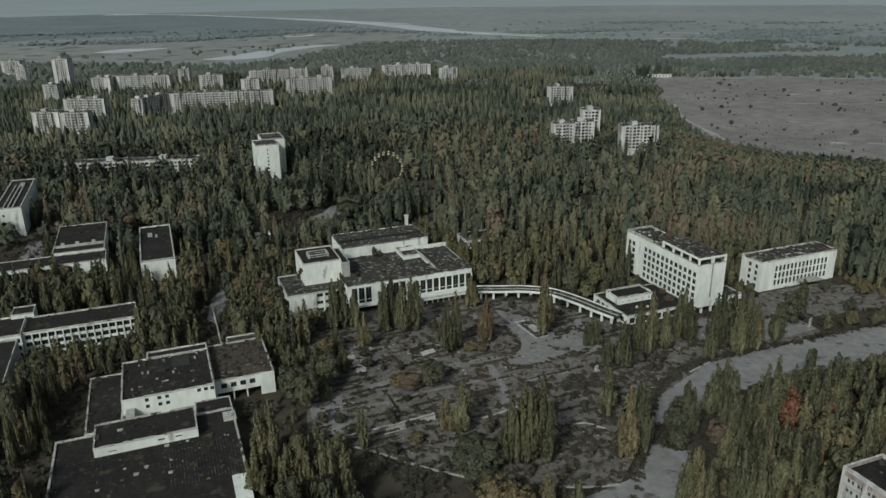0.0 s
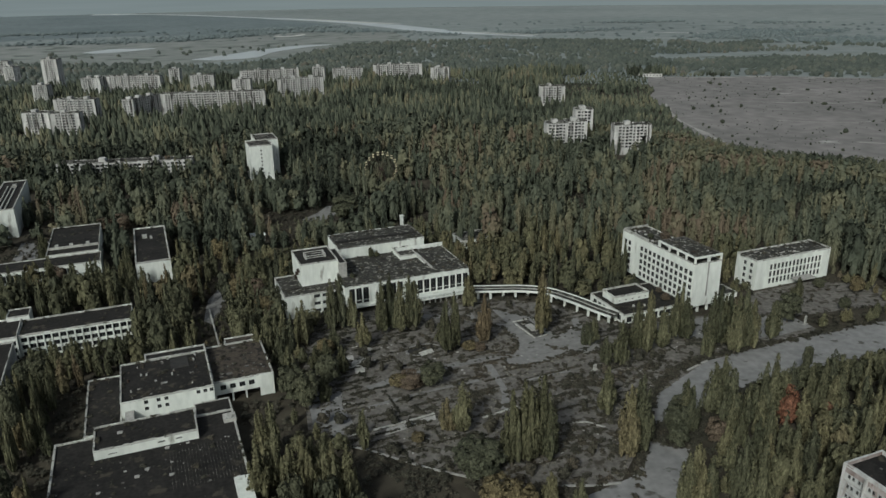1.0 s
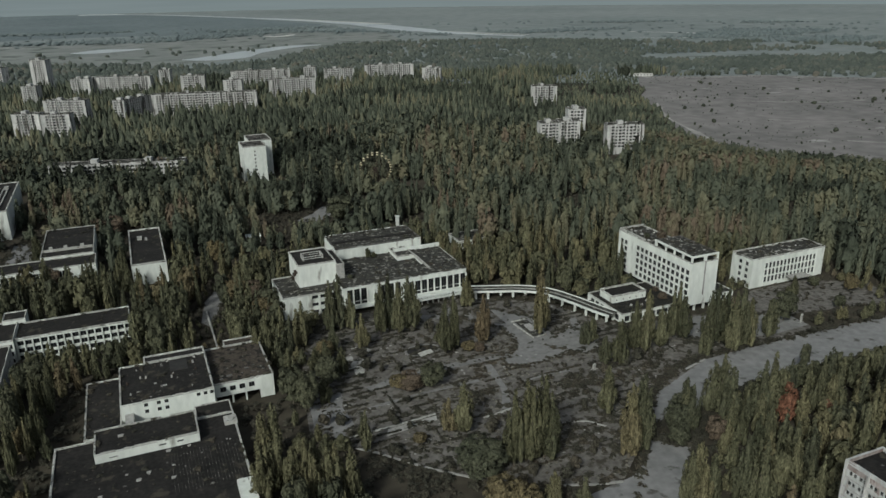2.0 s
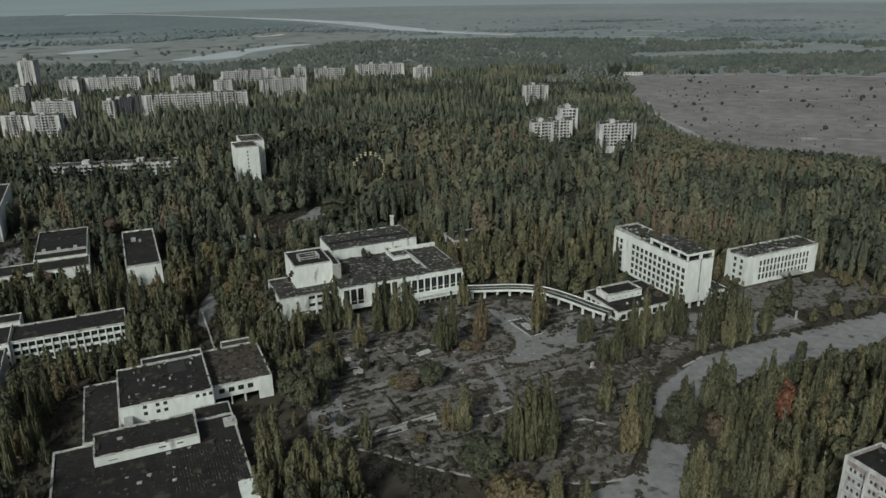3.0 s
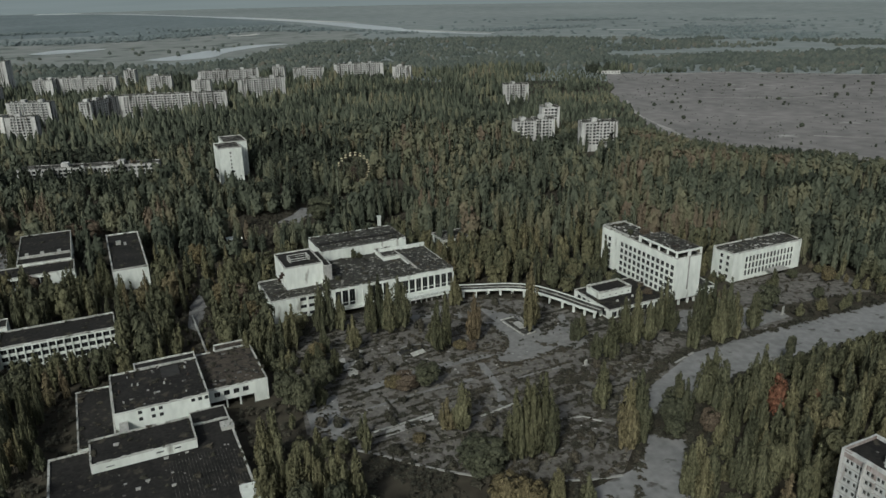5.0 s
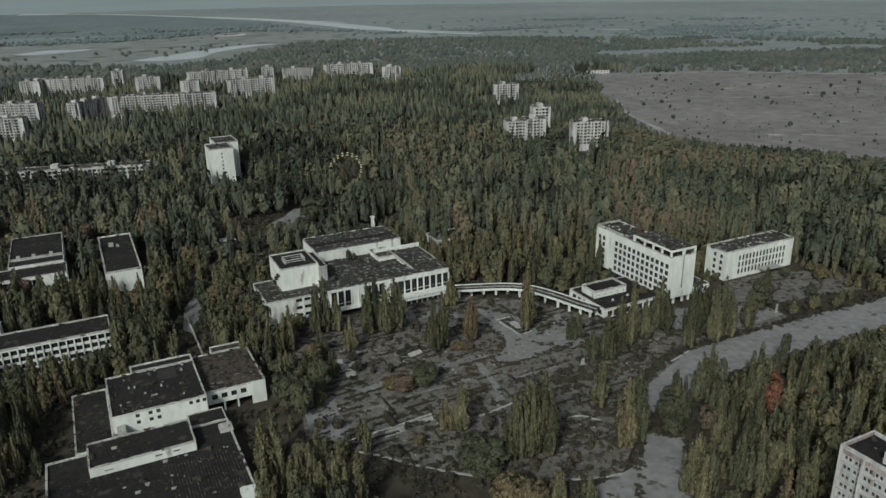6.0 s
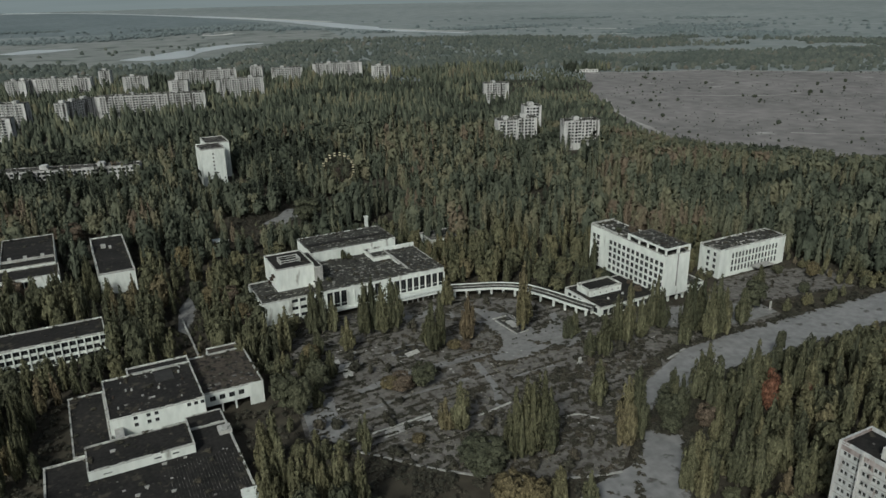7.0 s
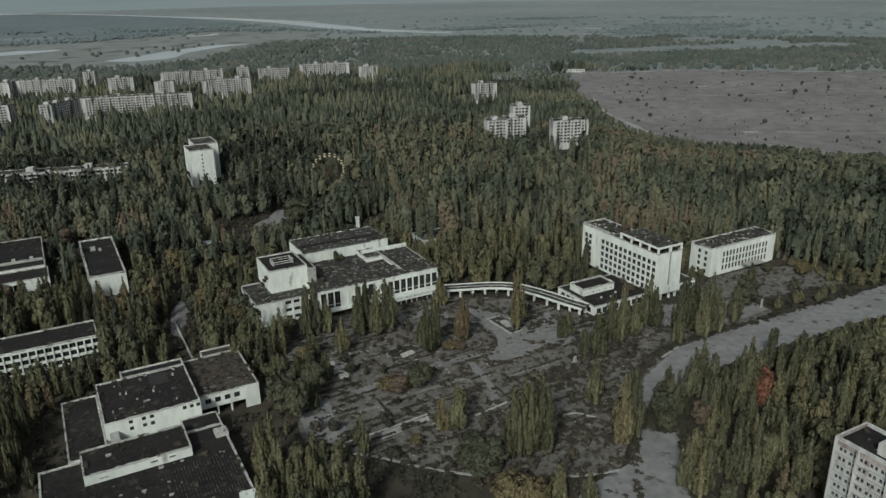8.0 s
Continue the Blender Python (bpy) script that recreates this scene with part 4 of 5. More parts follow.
for i in range(20):
    a = 2 * math.pi * (i + 0.5) / 20
    o = part("spoke", SPOKE, None, fw)
    o.matrix_basis = pose(0, 0, HUB) @ Matrix.Rotation(-a, 4, "Y")
    cab = part("cabin", CABIN, None, fw, at=(R * math.cos(a), 0, HUB + R * math.sin(a) - 0.1))
    part("canopy", CANOPY, None, cab)
    part("mast", MAST, None, cab)
part("hub", Geo().tube((0, -2.2, HUB), (0, 2.2, HUB), 0.9, 0.9, 14), STEEL, fw)
for s in (-1, 1):
    for x in (-5.5, 5.5):
        part("leg", Geo().tube((x, s * 4.2, 0), (0, s * 1.9, HUB), 0.3, 0.22, 8), STEEL, fw)
part("platform", Geo().box(-7, 7, -5.5, 5.5, 0, 0.5), CONCRETE, fw)


# ---- trees ----
def clump_points(rng, n, kind):
    """Places, outward directions and grain directions of n leaf clumps on the skin of one crown; a poplar is 6 high and a broad tree 2.6, for a radius of 1."""
    ang = rng.random(n) * 2 * np.pi
    if kind == "p":
        m_ = 13 if n > 600 else 7 if n > 250 else 5 if n > 150 else 3 if n > 60 else 2
        first = 0.16 if m_ > 7 else 0.34 if m_ > 2 else 0.6
        lead = rng.choice(m_, n, p=np.r_[first, np.full(m_ - 1, (1 - first) / (m_ - 1))])
        k = np.arange(m_)
        oa = k * 2 * np.pi / max(m_ - 1, 1) + rng.uniform(0, 6.3) + rng.normal(0, 0.25, m_)
        thin = m_ > 7
        if thin:
            oa = k * 2.4 + rng.uniform(0, 6.3)
        off = np.where(k == 0, 0.0, rng.uniform(0.22, 0.72, m_) if thin else rng.uniform(0.34, 0.6, m_))
        tall = np.where(k == 0, 6.0, 5.7 - 3.2 * (off - 0.22) / 0.5 + rng.normal(0, 0.35, m_) if thin else rng.uniform(3.3, 5.3, m_))
        wide = np.where(k == 0, 0.4 if thin else 0.58, rng.uniform(0.22, 0.34, m_) if thin else rng.uniform(0.34, 0.5, m_))
        u = rng.random(n) ** 0.9
        prof = np.minimum(1.0, u / 0.28 + 0.28) * np.clip(1.04 - u, 0, 1) ** 0.55
        rad = wide[lead] * prof * (1 + 0.2 * np.sin(3 * ang + 4 * lead + 5 * u) + 0.16 * np.sin(2 * ang + 19 * u + lead)) * rng.uniform(0.72, 1.08, n)
        base = 0.3 + 0.9 * (rng.random(m_) * (k > 0))
        sway = off[lead] * np.minimum(1, 0.3 + 1.6 * u)
        c = np.stack([rad * np.cos(ang) + sway * np.cos(oa[lead]), rad * np.sin(ang) + sway * np.sin(oa[lead]), base[lead] + u * (tall - base)[lead]], 1)
        out = np.stack([np.cos(ang) + 0.5 * sway * np.cos(oa[lead]), np.sin(ang) + 0.5 * sway * np.sin(oa[lead]), 0.12 + 1.0 * u * u], 1)
        grain = np.array([0, 0, 1.0]) + 0.25 * np.stack([np.cos(ang), np.sin(ang), 0 * ang], 1) + rng.normal(0, 0.22, (n, 3))
    else:
        m_ = 16 if n > 600 else 11 if n > 150 else 7 if n > 60 else 4
        lump = rng.integers(0, m_, n)
        a = np.arange(m_) * 2.4 + rng.uniform(0, 6.3)
        zc = np.linspace(0.75, 2.05, m_) + rng.normal(0, 0.12, m_)
        q = np.sqrt(np.clip(1 - ((zc - 1.2) / 1.15) ** 2, 0.05, 1)) * 0.62
        cen = np.stack([q * np.cos(a), q * np.sin(a), zc], 1)
        size = rng.uniform(0.36, 0.56, m_) * (1.25 if m_ < 8 else 1)
        d = rng.normal(0, 1, (n, 3))
        d[:, 2] = np.where(d[:, 2] < -0.5, -0.6 * d[:, 2], d[:, 2])
        d /= np.linalg.norm(d, axis=1)[:, None]
        d += 0.55 * np.stack([np.cos(a), np.sin(a), (zc - 1.0) * 0.8], 1)[lump]
        d /= np.linalg.norm(d, axis=1)[:, None]
        c = cen[lump] + d * (size[lump] * rng.uniform(0.72, 1.1, n))[:, None]
        out = d + np.array([0, 0, 0.2])
        grain = rng.normal(0, 1, (n, 3))
    out = out / np.linalg.norm(out, axis=1)[:, None]
    return c, out, grain


CROWNS = {}


def lumpy(rng_, kind, at, z0, z1, wide, rings, sides, uneven):
    """A closed uneven mass of leaves round an upright axis: triangles (m, 3, 3) and their corner normals."""
    grid_, nrm = [], []
    for k in range(rings):
        u = (k + 0.25) / rings
        rad = wide * (min(1, u / 0.26 + 0.3) * (1.03 - u) ** 0.6 if kind == "p" else math.sqrt(max(0.1, 1 - (2 * u - 0.8) ** 2 / 1.5)))
        a = (np.arange(sides) + 0.5 * (k % 2)) * 2 * np.pi / sides + rng_.normal(0, 0.12, sides)
        q = rad * (1 + rng_.normal(0, uneven, sides))
        z = z0 + (u + rng_.normal(0, 0.25 * uneven, sides)) * (z1 - z0)
        grid_.append(np.stack([at[0] + q * np.cos(a), at[1] + q * np.sin(a), z], 1))
        up = 0.1 + 0.8 * u * u if kind == "p" else -0.2 + 1.5 * u
        nrm.append(np.stack([np.cos(a), np.sin(a), np.full(sides, up)], 1))
    tip, tn = np.array([at[0], at[1], z1]), np.array([0, 0, 1.0])
    tri, nor = [], []
    for k in range(rings):
        for i in range(sides):
            j = (i + 1) % sides
            if k == rings - 1:
                tri.append((grid_[k][i], grid_[k][j], tip))
                nor.append((nrm[k][i], nrm[k][j], tn))
            else:
                tri += [(grid_[k][i], grid_[k][j], grid_[k + 1][j]), (grid_[k][i], grid_[k + 1][j], grid_[k + 1][i])]
                nor += [(nrm[k][i], nrm[k][j], nrm[k + 1][j]), (nrm[k][i], nrm[k + 1][j], nrm[k + 1][i])]
    return np.array(tri), np.array(nor)


def crown_shape(kind, n, which, rough=0.2):
    """Corners and their soft normals for one of the stored crowns of about n triangles: inner masses, and loose clumps round them where n is large."""
    key = (kind, n, which)
    if key not in CROWNS:
        rng_ = np.random.default_rng(n * 31 + which * 7 + (kind == "p"))
        tall = 6.0 if kind == "p" else 2.6
        if kind == "w":
            d = rng_.normal(0, 1, (n, 3))
            d[:, 2] = np.abs(d[:, 2]) + 0.45
            d /= np.linalg.norm(d, axis=1)[:, None]
            c = d * (1, 1, 2.2) * rng_.uniform(0.45, 1.0, n)[:, None]
            up = d * 0.6 + np.array([0, 0, 0.7]) + rng_.normal(0, 0.3, (n, 3))
            t1 = np.cross(up, rng_.normal(0, 1, (n, 3)))
            t1 /= np.linalg.norm(t1, axis=1)[:, None]
            t2 = np.cross(up / np.linalg.norm(up, axis=1)[:, None], t1)
            s = (rng_.uniform(0.35, 0.8, n) * min(1.0, (14 / n) ** 0.5) * 1.1)[:, None]
            tri = np.stack([c + t1 * s * 1.3, c - t1 * s * 0.5 + t2 * s * 0.7, c - t1 * s * 0.5 - t2 * s * 0.7], 1)
            tri[:, :, 2] = np.maximum(tri[:, :, 2], 0.02)
            nor = np.repeat((d * 0.55 + np.array([0, 0, 0.7]))[:, None, :], 3, axis=1)
        elif n <= 16:
            tri, nor = lumpy(rng_, "d", (0, 0), 0.0, tall, 1.0, 2, 4 if n < 12 else 5, 0.26)
            nor = nor * 0.4 + np.array([0, 0, 0.8])
        elif n <= 60:
            tri, nor = lumpy(rng_, kind, (0, 0), 0.1, tall, 0.92, 4 if n > 30 else 3, 5, 0.24)
            if n > 30:
                a = rng_.uniform(0, 6.3)
                t2, n2 = lumpy(rng_, kind, (0.55 * math.cos(a), 0.55 * math.sin(a)), 0.1, tall * rng_.uniform(0.6, 0.8), 0.62, 3, 4, 0.25)
                tri, nor = np.concatenate([tri, t2]), np.concatenate([nor, n2])
        else:
            c, out, grain = clump_points(rng_, n, kind)
            t1 = grain - out * np.sum(grain * out, axis=1)[:, None]
            t1 /= np.linalg.norm(t1, axis=1)[:, None] + 1e-6
            t2 = np.cross(out, t1)
            s = (np.sqrt((17.0 if kind == "p" else 15.0) * (1.5 if n > 300 else 1.1) / n / 1.3) * rng_.uniform(0.65, 1.35, n))[:, None]
            long_, wide_ = ((1.75, 0.55) if n > 600 else (1.35, 0.72)) if kind == "p" else (1.0, 1.0)
            tri = np.stack([c + t1 * s * long_, c - t1 * s * 0.5 * long_ + t2 * s * 0.87 * wide_, c - t1 * s * 0.5 * long_ - t2 * s * 0.87 * wide_], 1)
            tip_out = rng_.normal(0, 0.22, (n, 3)) + (np.array([0.42, -0.22, -0.22]) * (1.0 if n > 600 else 0.4) if kind == "p" else 0)
            tri = tri + out[:, None, :] * s[:, None, :] * tip_out[:, :, None]
            tri[:, :, 2] = np.maximum(tri[:, :, 2], 0.05)
            nor = np.repeat((out + rng_.normal(0, rough, (n, 3)))[:, None, :], 3, axis=1)
            if kind == "p":
                inner = [((0, 0), 0.94 * tall, 0.46)] + [((0.4 * math.cos(a), 0.4 * math.sin(a)), tall * rng_.uniform(0.55, 0.72), 0.34) for a in rng_.uniform(0, 2.1) + np.array([0, 2.1, 4.2])]
            else:
                inner = [((0, 0), 0.86 * tall, 0.72)]
            for at, top, wide in inner:
                t3, n3 = lumpy(rng_, kind, at, 0.35, top, wide, 4, 5, 0.15)
                tri, nor = np.concatenate([tri, t3]), np.concatenate([nor, n3])
            if kind == "d" and n <= 200:
                # far broad trees: soft rounded boughs round the middle
                tri, nor = tri[n // 2:], nor[n // 2:]
                for k in range(6):
                    a, q = k * 2.4 + rng_.uniform(0, 0.6), rng_.uniform(0.35, 0.6) * (1 - 0.06 * k)
                    zc = 0.7 + 0.25 * k
                    t3, n3 = lumpy(rng_, "d", (q * math.cos(a), q * math.sin(a)), zc - 0.5, zc + 0.6, rng_.uniform(0.36, 0.5), 2, 5, 0.18)
                    tri, nor = np.concatenate([tri, t3]), np.concatenate([nor, n3])
        nor = nor / np.linalg.norm(nor, axis=2)[:, :, None]
        CROWNS[key] = (tri.reshape(-1, 3), nor.reshape(-1, 3))
    return CROWNS[key]


def leaf_mesh(name, verts, normals, mat, values=None):
    """Loose triangles with soft normals that follow the crown."""
    me = bpy.data.meshes.new(name)
    n = len(verts)
    me.vertices.add(n)
    me.vertices.foreach_set("co", np.ascontiguousarray(verts, dtype=np.float32).ravel())
    me.loops.add(n)
    me.loops.foreach_set("vertex_index", np.arange(n, dtype=np.int32))
    me.polygons.add(n // 3)
    me.polygons.foreach_set("loop_start", np.arange(0, n, 3, dtype=np.int32))
    me.materials.append(mat)
    if values is not None:
        at = me.attributes.new("tree", "FLOAT", "FACE")
        at.data.foreach_set("value", np.ascontiguousarray(values, dtype=np.float32))
    me.update(calc_edges=True)
    me.polygons.foreach_set("use_smooth", np.ones(n // 3, dtype=bool))
    me.normals_split_custom_set_from_vertices(np.ascontiguousarray(normals, dtype=np.float32))
    return me


class Wood:
    """Many crowns in one mesh."""

    def __init__(self):
        self.v, self.nor, self.t = [], [], []

    def tree(self, rng, x, y, h, r, kind, n, tone=None, z=0.0):
        val = 1.0 + (rng.random() if tone is None else tone)
        v, nor = crown_shape(kind, n, int(rng.integers(0, 6)))
        a = rng.random() * 6.283
        ca, sa = math.cos(a), math.sin(a)
        turn = np.array([[ca, sa, 0], [-sa, ca, 0], [0, 0, 1]])
        lean = np.array([[1, 0, 0], [0, 1, 0], [rng.normal(0, 0.03), rng.normal(0, 0.03), 1]])
        self.v.append((v * (r, r, h / (6.0 if kind == "p" else 2.6))) @ turn @ lean + (x, y, z))
        self.nor.append(nor @ turn)
        self.t.append(np.full(len(v) // 3, val))

    def build(self, name, mat, label, category):
        me = leaf_mesh(name, np.concatenate(self.v), np.concatenate(self.nor), mat, np.concatenate(self.t))
        return tagged(new(name, me), label, category, "", "stuff")


def proto(kind, h, r, mat, seed, n, label, name):
    """One tree with a trunk, limbs and a crown, kept as a pattern to copy."""
    rng = np.random.default_rng(seed)
    root = thing(name, 0, -400 - seed * 3, label=label, category="tree", group="trees round the square")
    part("trunk", Geo().tube((0, 0, -0.2), (0.05, 0.05, h * 0.8), h * 0.017 + 0.06, 0.05, 8), BARK, root)
    for i in range(3):
        a, z, q = rng.random() * 6.28, h * (0.14 + 0.12 * i), r * (0.5 if kind == "p" else 0.75)
        part("limb", Geo().tube((0, 0, z), (q * math.cos(a), q * math.sin(a), z + h * (0.22 if kind == "p" else 0.12)), h * 0.007, 0.04, 6), BARK, root)
    v, nor = crown_shape(kind, n, seed, 0.3)
    part("crown", leaf_mesh("crown", v * (r, r, h / (6.0 if kind == "p" else 2.6)), nor, mat), None, root)
    return root


PROTOS = {"q": [proto("p", 20, 4.0, LEAFOLIVE, 50 + i, 1900, "tall olive poplar with darkened leaves and an upright uneven crown", "poplar") for i in range(3)],
          "p": [proto("p", 20, 4.0, LEAFNEAR, 10 + i, 1900, "tall olive-green poplar with an upright uneven crown", "poplar") for i in range(5)],
          "d": [proto("d", 14, 5.0, LEAFDARK, 20 + i, 1500, "round broadleaf tree with dense dark green leaves", "broadleaf_tree") for i in range(2)],
          "g": [proto("d", 12, 5.0, LEAFGOLD, 30, 1300, "low spreading tree with golden yellow autumn leaves", "autumn_tree")],
          "b": [proto("d", 12, 5.0, LEAFBROWN, 45, 1300, "low spreading tree with dull brown autumn leaves", "autumn_tree")],
          "r": [proto("d", 12, 5.0, LEAFRED, 40, 1300, "spreading tree with rusty red autumn leaves", "autumn_tree")]}
USED = set()


def plant(x, y, h, r, kind, turn):
    pr = PROTOS[kind][int(turn * 97) % len(PROTOS[kind])]
    ph, prr = (20, 4.0) if kind in "pq" else ((14, 5.0) if kind == "d" else (12, 5.0))
    m_ = pose(x, y, 0.0, 0, 0, turn * 360) @ Matrix.Diagonal((r / prr, r / prr, h / ph, 1))
    if pr in USED:
        o = copy_thing(pr, pose(x, y, 0, 0, 0, turn * 360))
    else:
        o = pr
        USED.add(pr)
    o.matrix_basis = m_
    return o


SQUARE_TREES = [(130, 188, 29.5, 6.2, "p"), (93, 199, 30.6, 5.8, "q"), (99.5, 198.5, 31.0, 6.0, "q"), (103.5, 197.5, 22.0, 4.4, "q"), (105, 200, 13.2, 2.8, "p"), (84, 224, 19.7, 4.1, "p"), (79, 226, 13.7, 3.3, "p"), (136, 213, 20.1, 3.9, "p"), (157, 196, 15.4, 3.3, "p"), (50, 234, 10.6, 1.6, "p"), (67, 223, 5.0, 2.2, "g"), (80, 201, 11.6, 8.0, "d"), (86, 258, 10.5, 5.0, "d"), (77, 259, 7.2, 4.6, "b"), (73, 261, 6.4, 3.6, "g"), (151, 193, 12, 4.4, "d"), (158, 200, 10, 3.8, "d"), (147, 187, 9, 3.4, "d"), (163, 203, 14, 3.0, "q")]
FRONT_TREES = [(103, 280, 27.5, 4.1, "p"), (120, 283, 23.4, 3.5, "p"), (146, 279, 33.6, 3.8, "p"), (64, 320, 27.5, 4.4, "p"), (70, 299, 17.1, 3.2, "p"), (84, 309, 28.5, 4.4, "p"), (92, 307, 26.9, 5.1, "p"), (97, 308, 23.6, 3.6, "p"), (129, 320, 16.8, 3.6, "p"), (102, 287, 14.8, 3.2, "p"), (71, 320, 18.2, 3.1, "p"), (111, 279, 4.2, 3.0, "g"), (115, 277, 3.4, 2.6, "b"), (161, 263, 12.2, 4.1, "p"), (49, 288, 12.3, 4.1, "q"), (48, 273, 14.0, 4.6, "d"), (56, 281, 13.0, 2.6, "q"), (53, 297, 9.0, 3.6, "g"), (58, 302, 12.0, 2.6, "p"), (44, 262, 12, 2.6, "q")]
HOTEL_TREES = [(277, 262, 13, 3.4, "q"), (262, 252, 6, 2.8, "d"), (300, 270, 6, 2.8, "d"), (312, 258, 9, 3.2, "g"), (246, 268, 5, 2.6, "b"), (290, 246, 7, 2.6, "d"), (175, 250, 23.0, 4.0, "p"), (178, 246, 29.2, 3.5, "p"), (187, 248, 19.5, 3.6, "p"), (199, 253, 25.5, 4.5, "p"), (201, 250, 20.4, 3.7, "p"), (208, 240, 27.9, 5.2, "p"), (214, 240, 25.5, 4.5, "p"), (214, 232, 29.9, 5.8, "p"), (221, 233, 22.7, 4.2, "p"), (215, 316.5, 23.0, 2.6, "p"), (162, 242, 20.6, 3.9, "p"), (157, 245, 13.0, 3.4, "p"), (236, 236, 18.6, 4.4, "p"), (255, 246, 15.7, 5.2, "d"), (199, 234, 16.3, 3.6, "p")]
RIGHT_TREES = [(155, 191, 19.4, 3.6, "p"), (173, 198, 22.9, 6.1, "p"), (170, 189, 23.8, 4.4, "p"), (184, 186, 26.7, 6.1, "p"), (193, 186, 22.0, 4.6, "p"), (220, 203, 17.0, 1.8, "d"), (207, 182, 25.5, 5.2, "p"), (205, 176, 21.8, 4.7, "p"), (190, 182, 14.5, 3.5, "r"), (197, 172, 12.0, 2.8, "r"), (131, 161, 20.6, 5.0, "p"), (131, 155, 19.9, 4.5, "p"), (144, 155, 24.1, 4.3, "p"), (146, 150, 24.8, 4.2, "p"), (162, 153, 20.1, 3.6, "p"), (168, 153, 21.6, 4.1, "p"), (199, 165, 15.6, 5.9, "d"), (199, 158, 21.7, 5.4, "p")]
CORNER_TREES = [(168, 186, 15, 2.8, "p"), (175, 180, 17, 3.0, "p"), (165, 178, 16, 2.8, "q"), (172, 173, 18, 2.8, "p"), (160, 184, 9, 3.4, "b"), (180, 191, 13, 2.6, "p"), (157, 176, 14, 2.8, "p"), (164, 170, 17, 2.8, "q"), (152, 168, 15, 2.6, "p"), (178, 170, 9, 3.2, "d"), (18, 232, 22.4, 4.7, "p"), (18, 216, 22.5, 4.1, "p"), (12, 212, 23.0, 4.1, "p"), (23, 208, 23.1, 4.8, "p"), (28, 201, 22.8, 4.7, "p"), (34, 197, 23.6, 4.7, "p"), (34, 209, 18.4, 3.7, "p"), (29, 214, 18.6, 3.4, "p"), (76, 178, 15.3, 5.7, "g"), (81, 173, 14.8, 3.9, "g"), (91, 175, 14.1, 3.6, "p"), (97, 168, 14.9, 3.2, "p"), (34, 275, 20, 3.6, "p"), (29, 308, 17.0, 5.4, "p"), (33, 267, 16.7, 4.9, "d"), (37, 259, 17.6, 4.3, "d")]
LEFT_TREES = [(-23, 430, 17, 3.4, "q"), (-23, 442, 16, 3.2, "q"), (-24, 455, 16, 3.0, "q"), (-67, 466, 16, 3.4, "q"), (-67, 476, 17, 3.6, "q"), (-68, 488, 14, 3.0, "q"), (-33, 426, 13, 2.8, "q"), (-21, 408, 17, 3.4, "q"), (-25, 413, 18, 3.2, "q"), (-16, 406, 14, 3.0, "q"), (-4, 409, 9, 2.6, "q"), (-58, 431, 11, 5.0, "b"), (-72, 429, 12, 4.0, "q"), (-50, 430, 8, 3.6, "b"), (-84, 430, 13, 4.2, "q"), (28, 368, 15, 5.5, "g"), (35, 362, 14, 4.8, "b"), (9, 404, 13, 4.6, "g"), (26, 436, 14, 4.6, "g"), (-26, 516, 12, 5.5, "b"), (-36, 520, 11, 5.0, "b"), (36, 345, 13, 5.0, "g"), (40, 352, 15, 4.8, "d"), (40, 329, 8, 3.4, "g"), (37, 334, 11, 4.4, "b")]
rng = np.random.default_rng(3)
TAKEN = []
for group_ in (SQUARE_TREES, FRONT_TREES, HOTEL_TREES, RIGHT_TREES, CORNER_TREES, LEFT_TREES):
    for x, y, h, r, k in group_:
        # western poplars take the darker leaves, which hold shade in their colour
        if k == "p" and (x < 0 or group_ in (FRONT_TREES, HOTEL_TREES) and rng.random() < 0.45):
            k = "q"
        if k in "pq":
            r *= 1.4 if group_ is FRONT_TREES else 1.22
        if k in "pq" and r > 5.4:
            # a broad clump is two stems side by side
            plant(x - r * 0.35, y, h * 0.93, r * 0.72, k, rng.random())
            plant(x + r * 0.35, y + 1.0, h, r * 0.74, k, rng.random())
        else:
            plant(x, y, h, r, k, rng.random())
        TAKEN.append((x, y, r))

# where no wood grows: buildings with a strip round them
CLEAR = [(43, 138, 330, 340), (236, 254, 268, 290), (68, 99, 600, 662), (-102, -19, 341, 376), (-20, 1, 412, 483), (-130, -34, 430, 507),
         (-104, -84, 520, 642), (-49, 12, 165, 306), (-40, 30, 255, 315), (150, 170, 76, 134), (-88, -62, 468, 520), (152, 168, 546, 564), (14, 28, 306, 315),
         (11, 30, 236, 284), (40, 112, 140, 222)]
# strips in which only low growth stands: x0, x1, y0, y1, tallest
LOW = [(238, 316, 236, 281, 2.5), (184, 222, 300, 332, 9), (236, 268, 286, 330, 14), (64, 100, 585, 612, 5), (60, 100, 555, 585, 11), (-20, 2, 398, 418, 9), (-105, -70, 415, 437, 11), (-70, -34, 415, 437, 6), (-66, -19, 330, 348, 8.5), (-98, -76, 510, 534, 7),
       (260, 325, 244, 282, 5), (140, 154, 500, 553, 18), (154, 172, 505, 553, 10), (172, 192, 495, 553, 5), (-80, 30, 610, 645, 18), (11, 44, 222, 300, 7), (40, 62, 325, 345, 9), (330, 420, 530, 600, 15),
       (210, 262, 232, 272, 6), (4, 20, 314, 372, 3), (12, 30, 372, 404, 4), (66, 122, 470, 512, 3.2), (112, 150, 478, 530, 7), (-68, -16, 300, 333, 15), (150, 190, 375, 402, 9),
       (42, 60, 446, 462, 5), (255, 335, 230, 250, 7), (128, 156, 404, 456, 6), (253, 268, 262, 292, 5), (62, 112, 455, 486, 4), (58, 108, 436, 455, 15)]


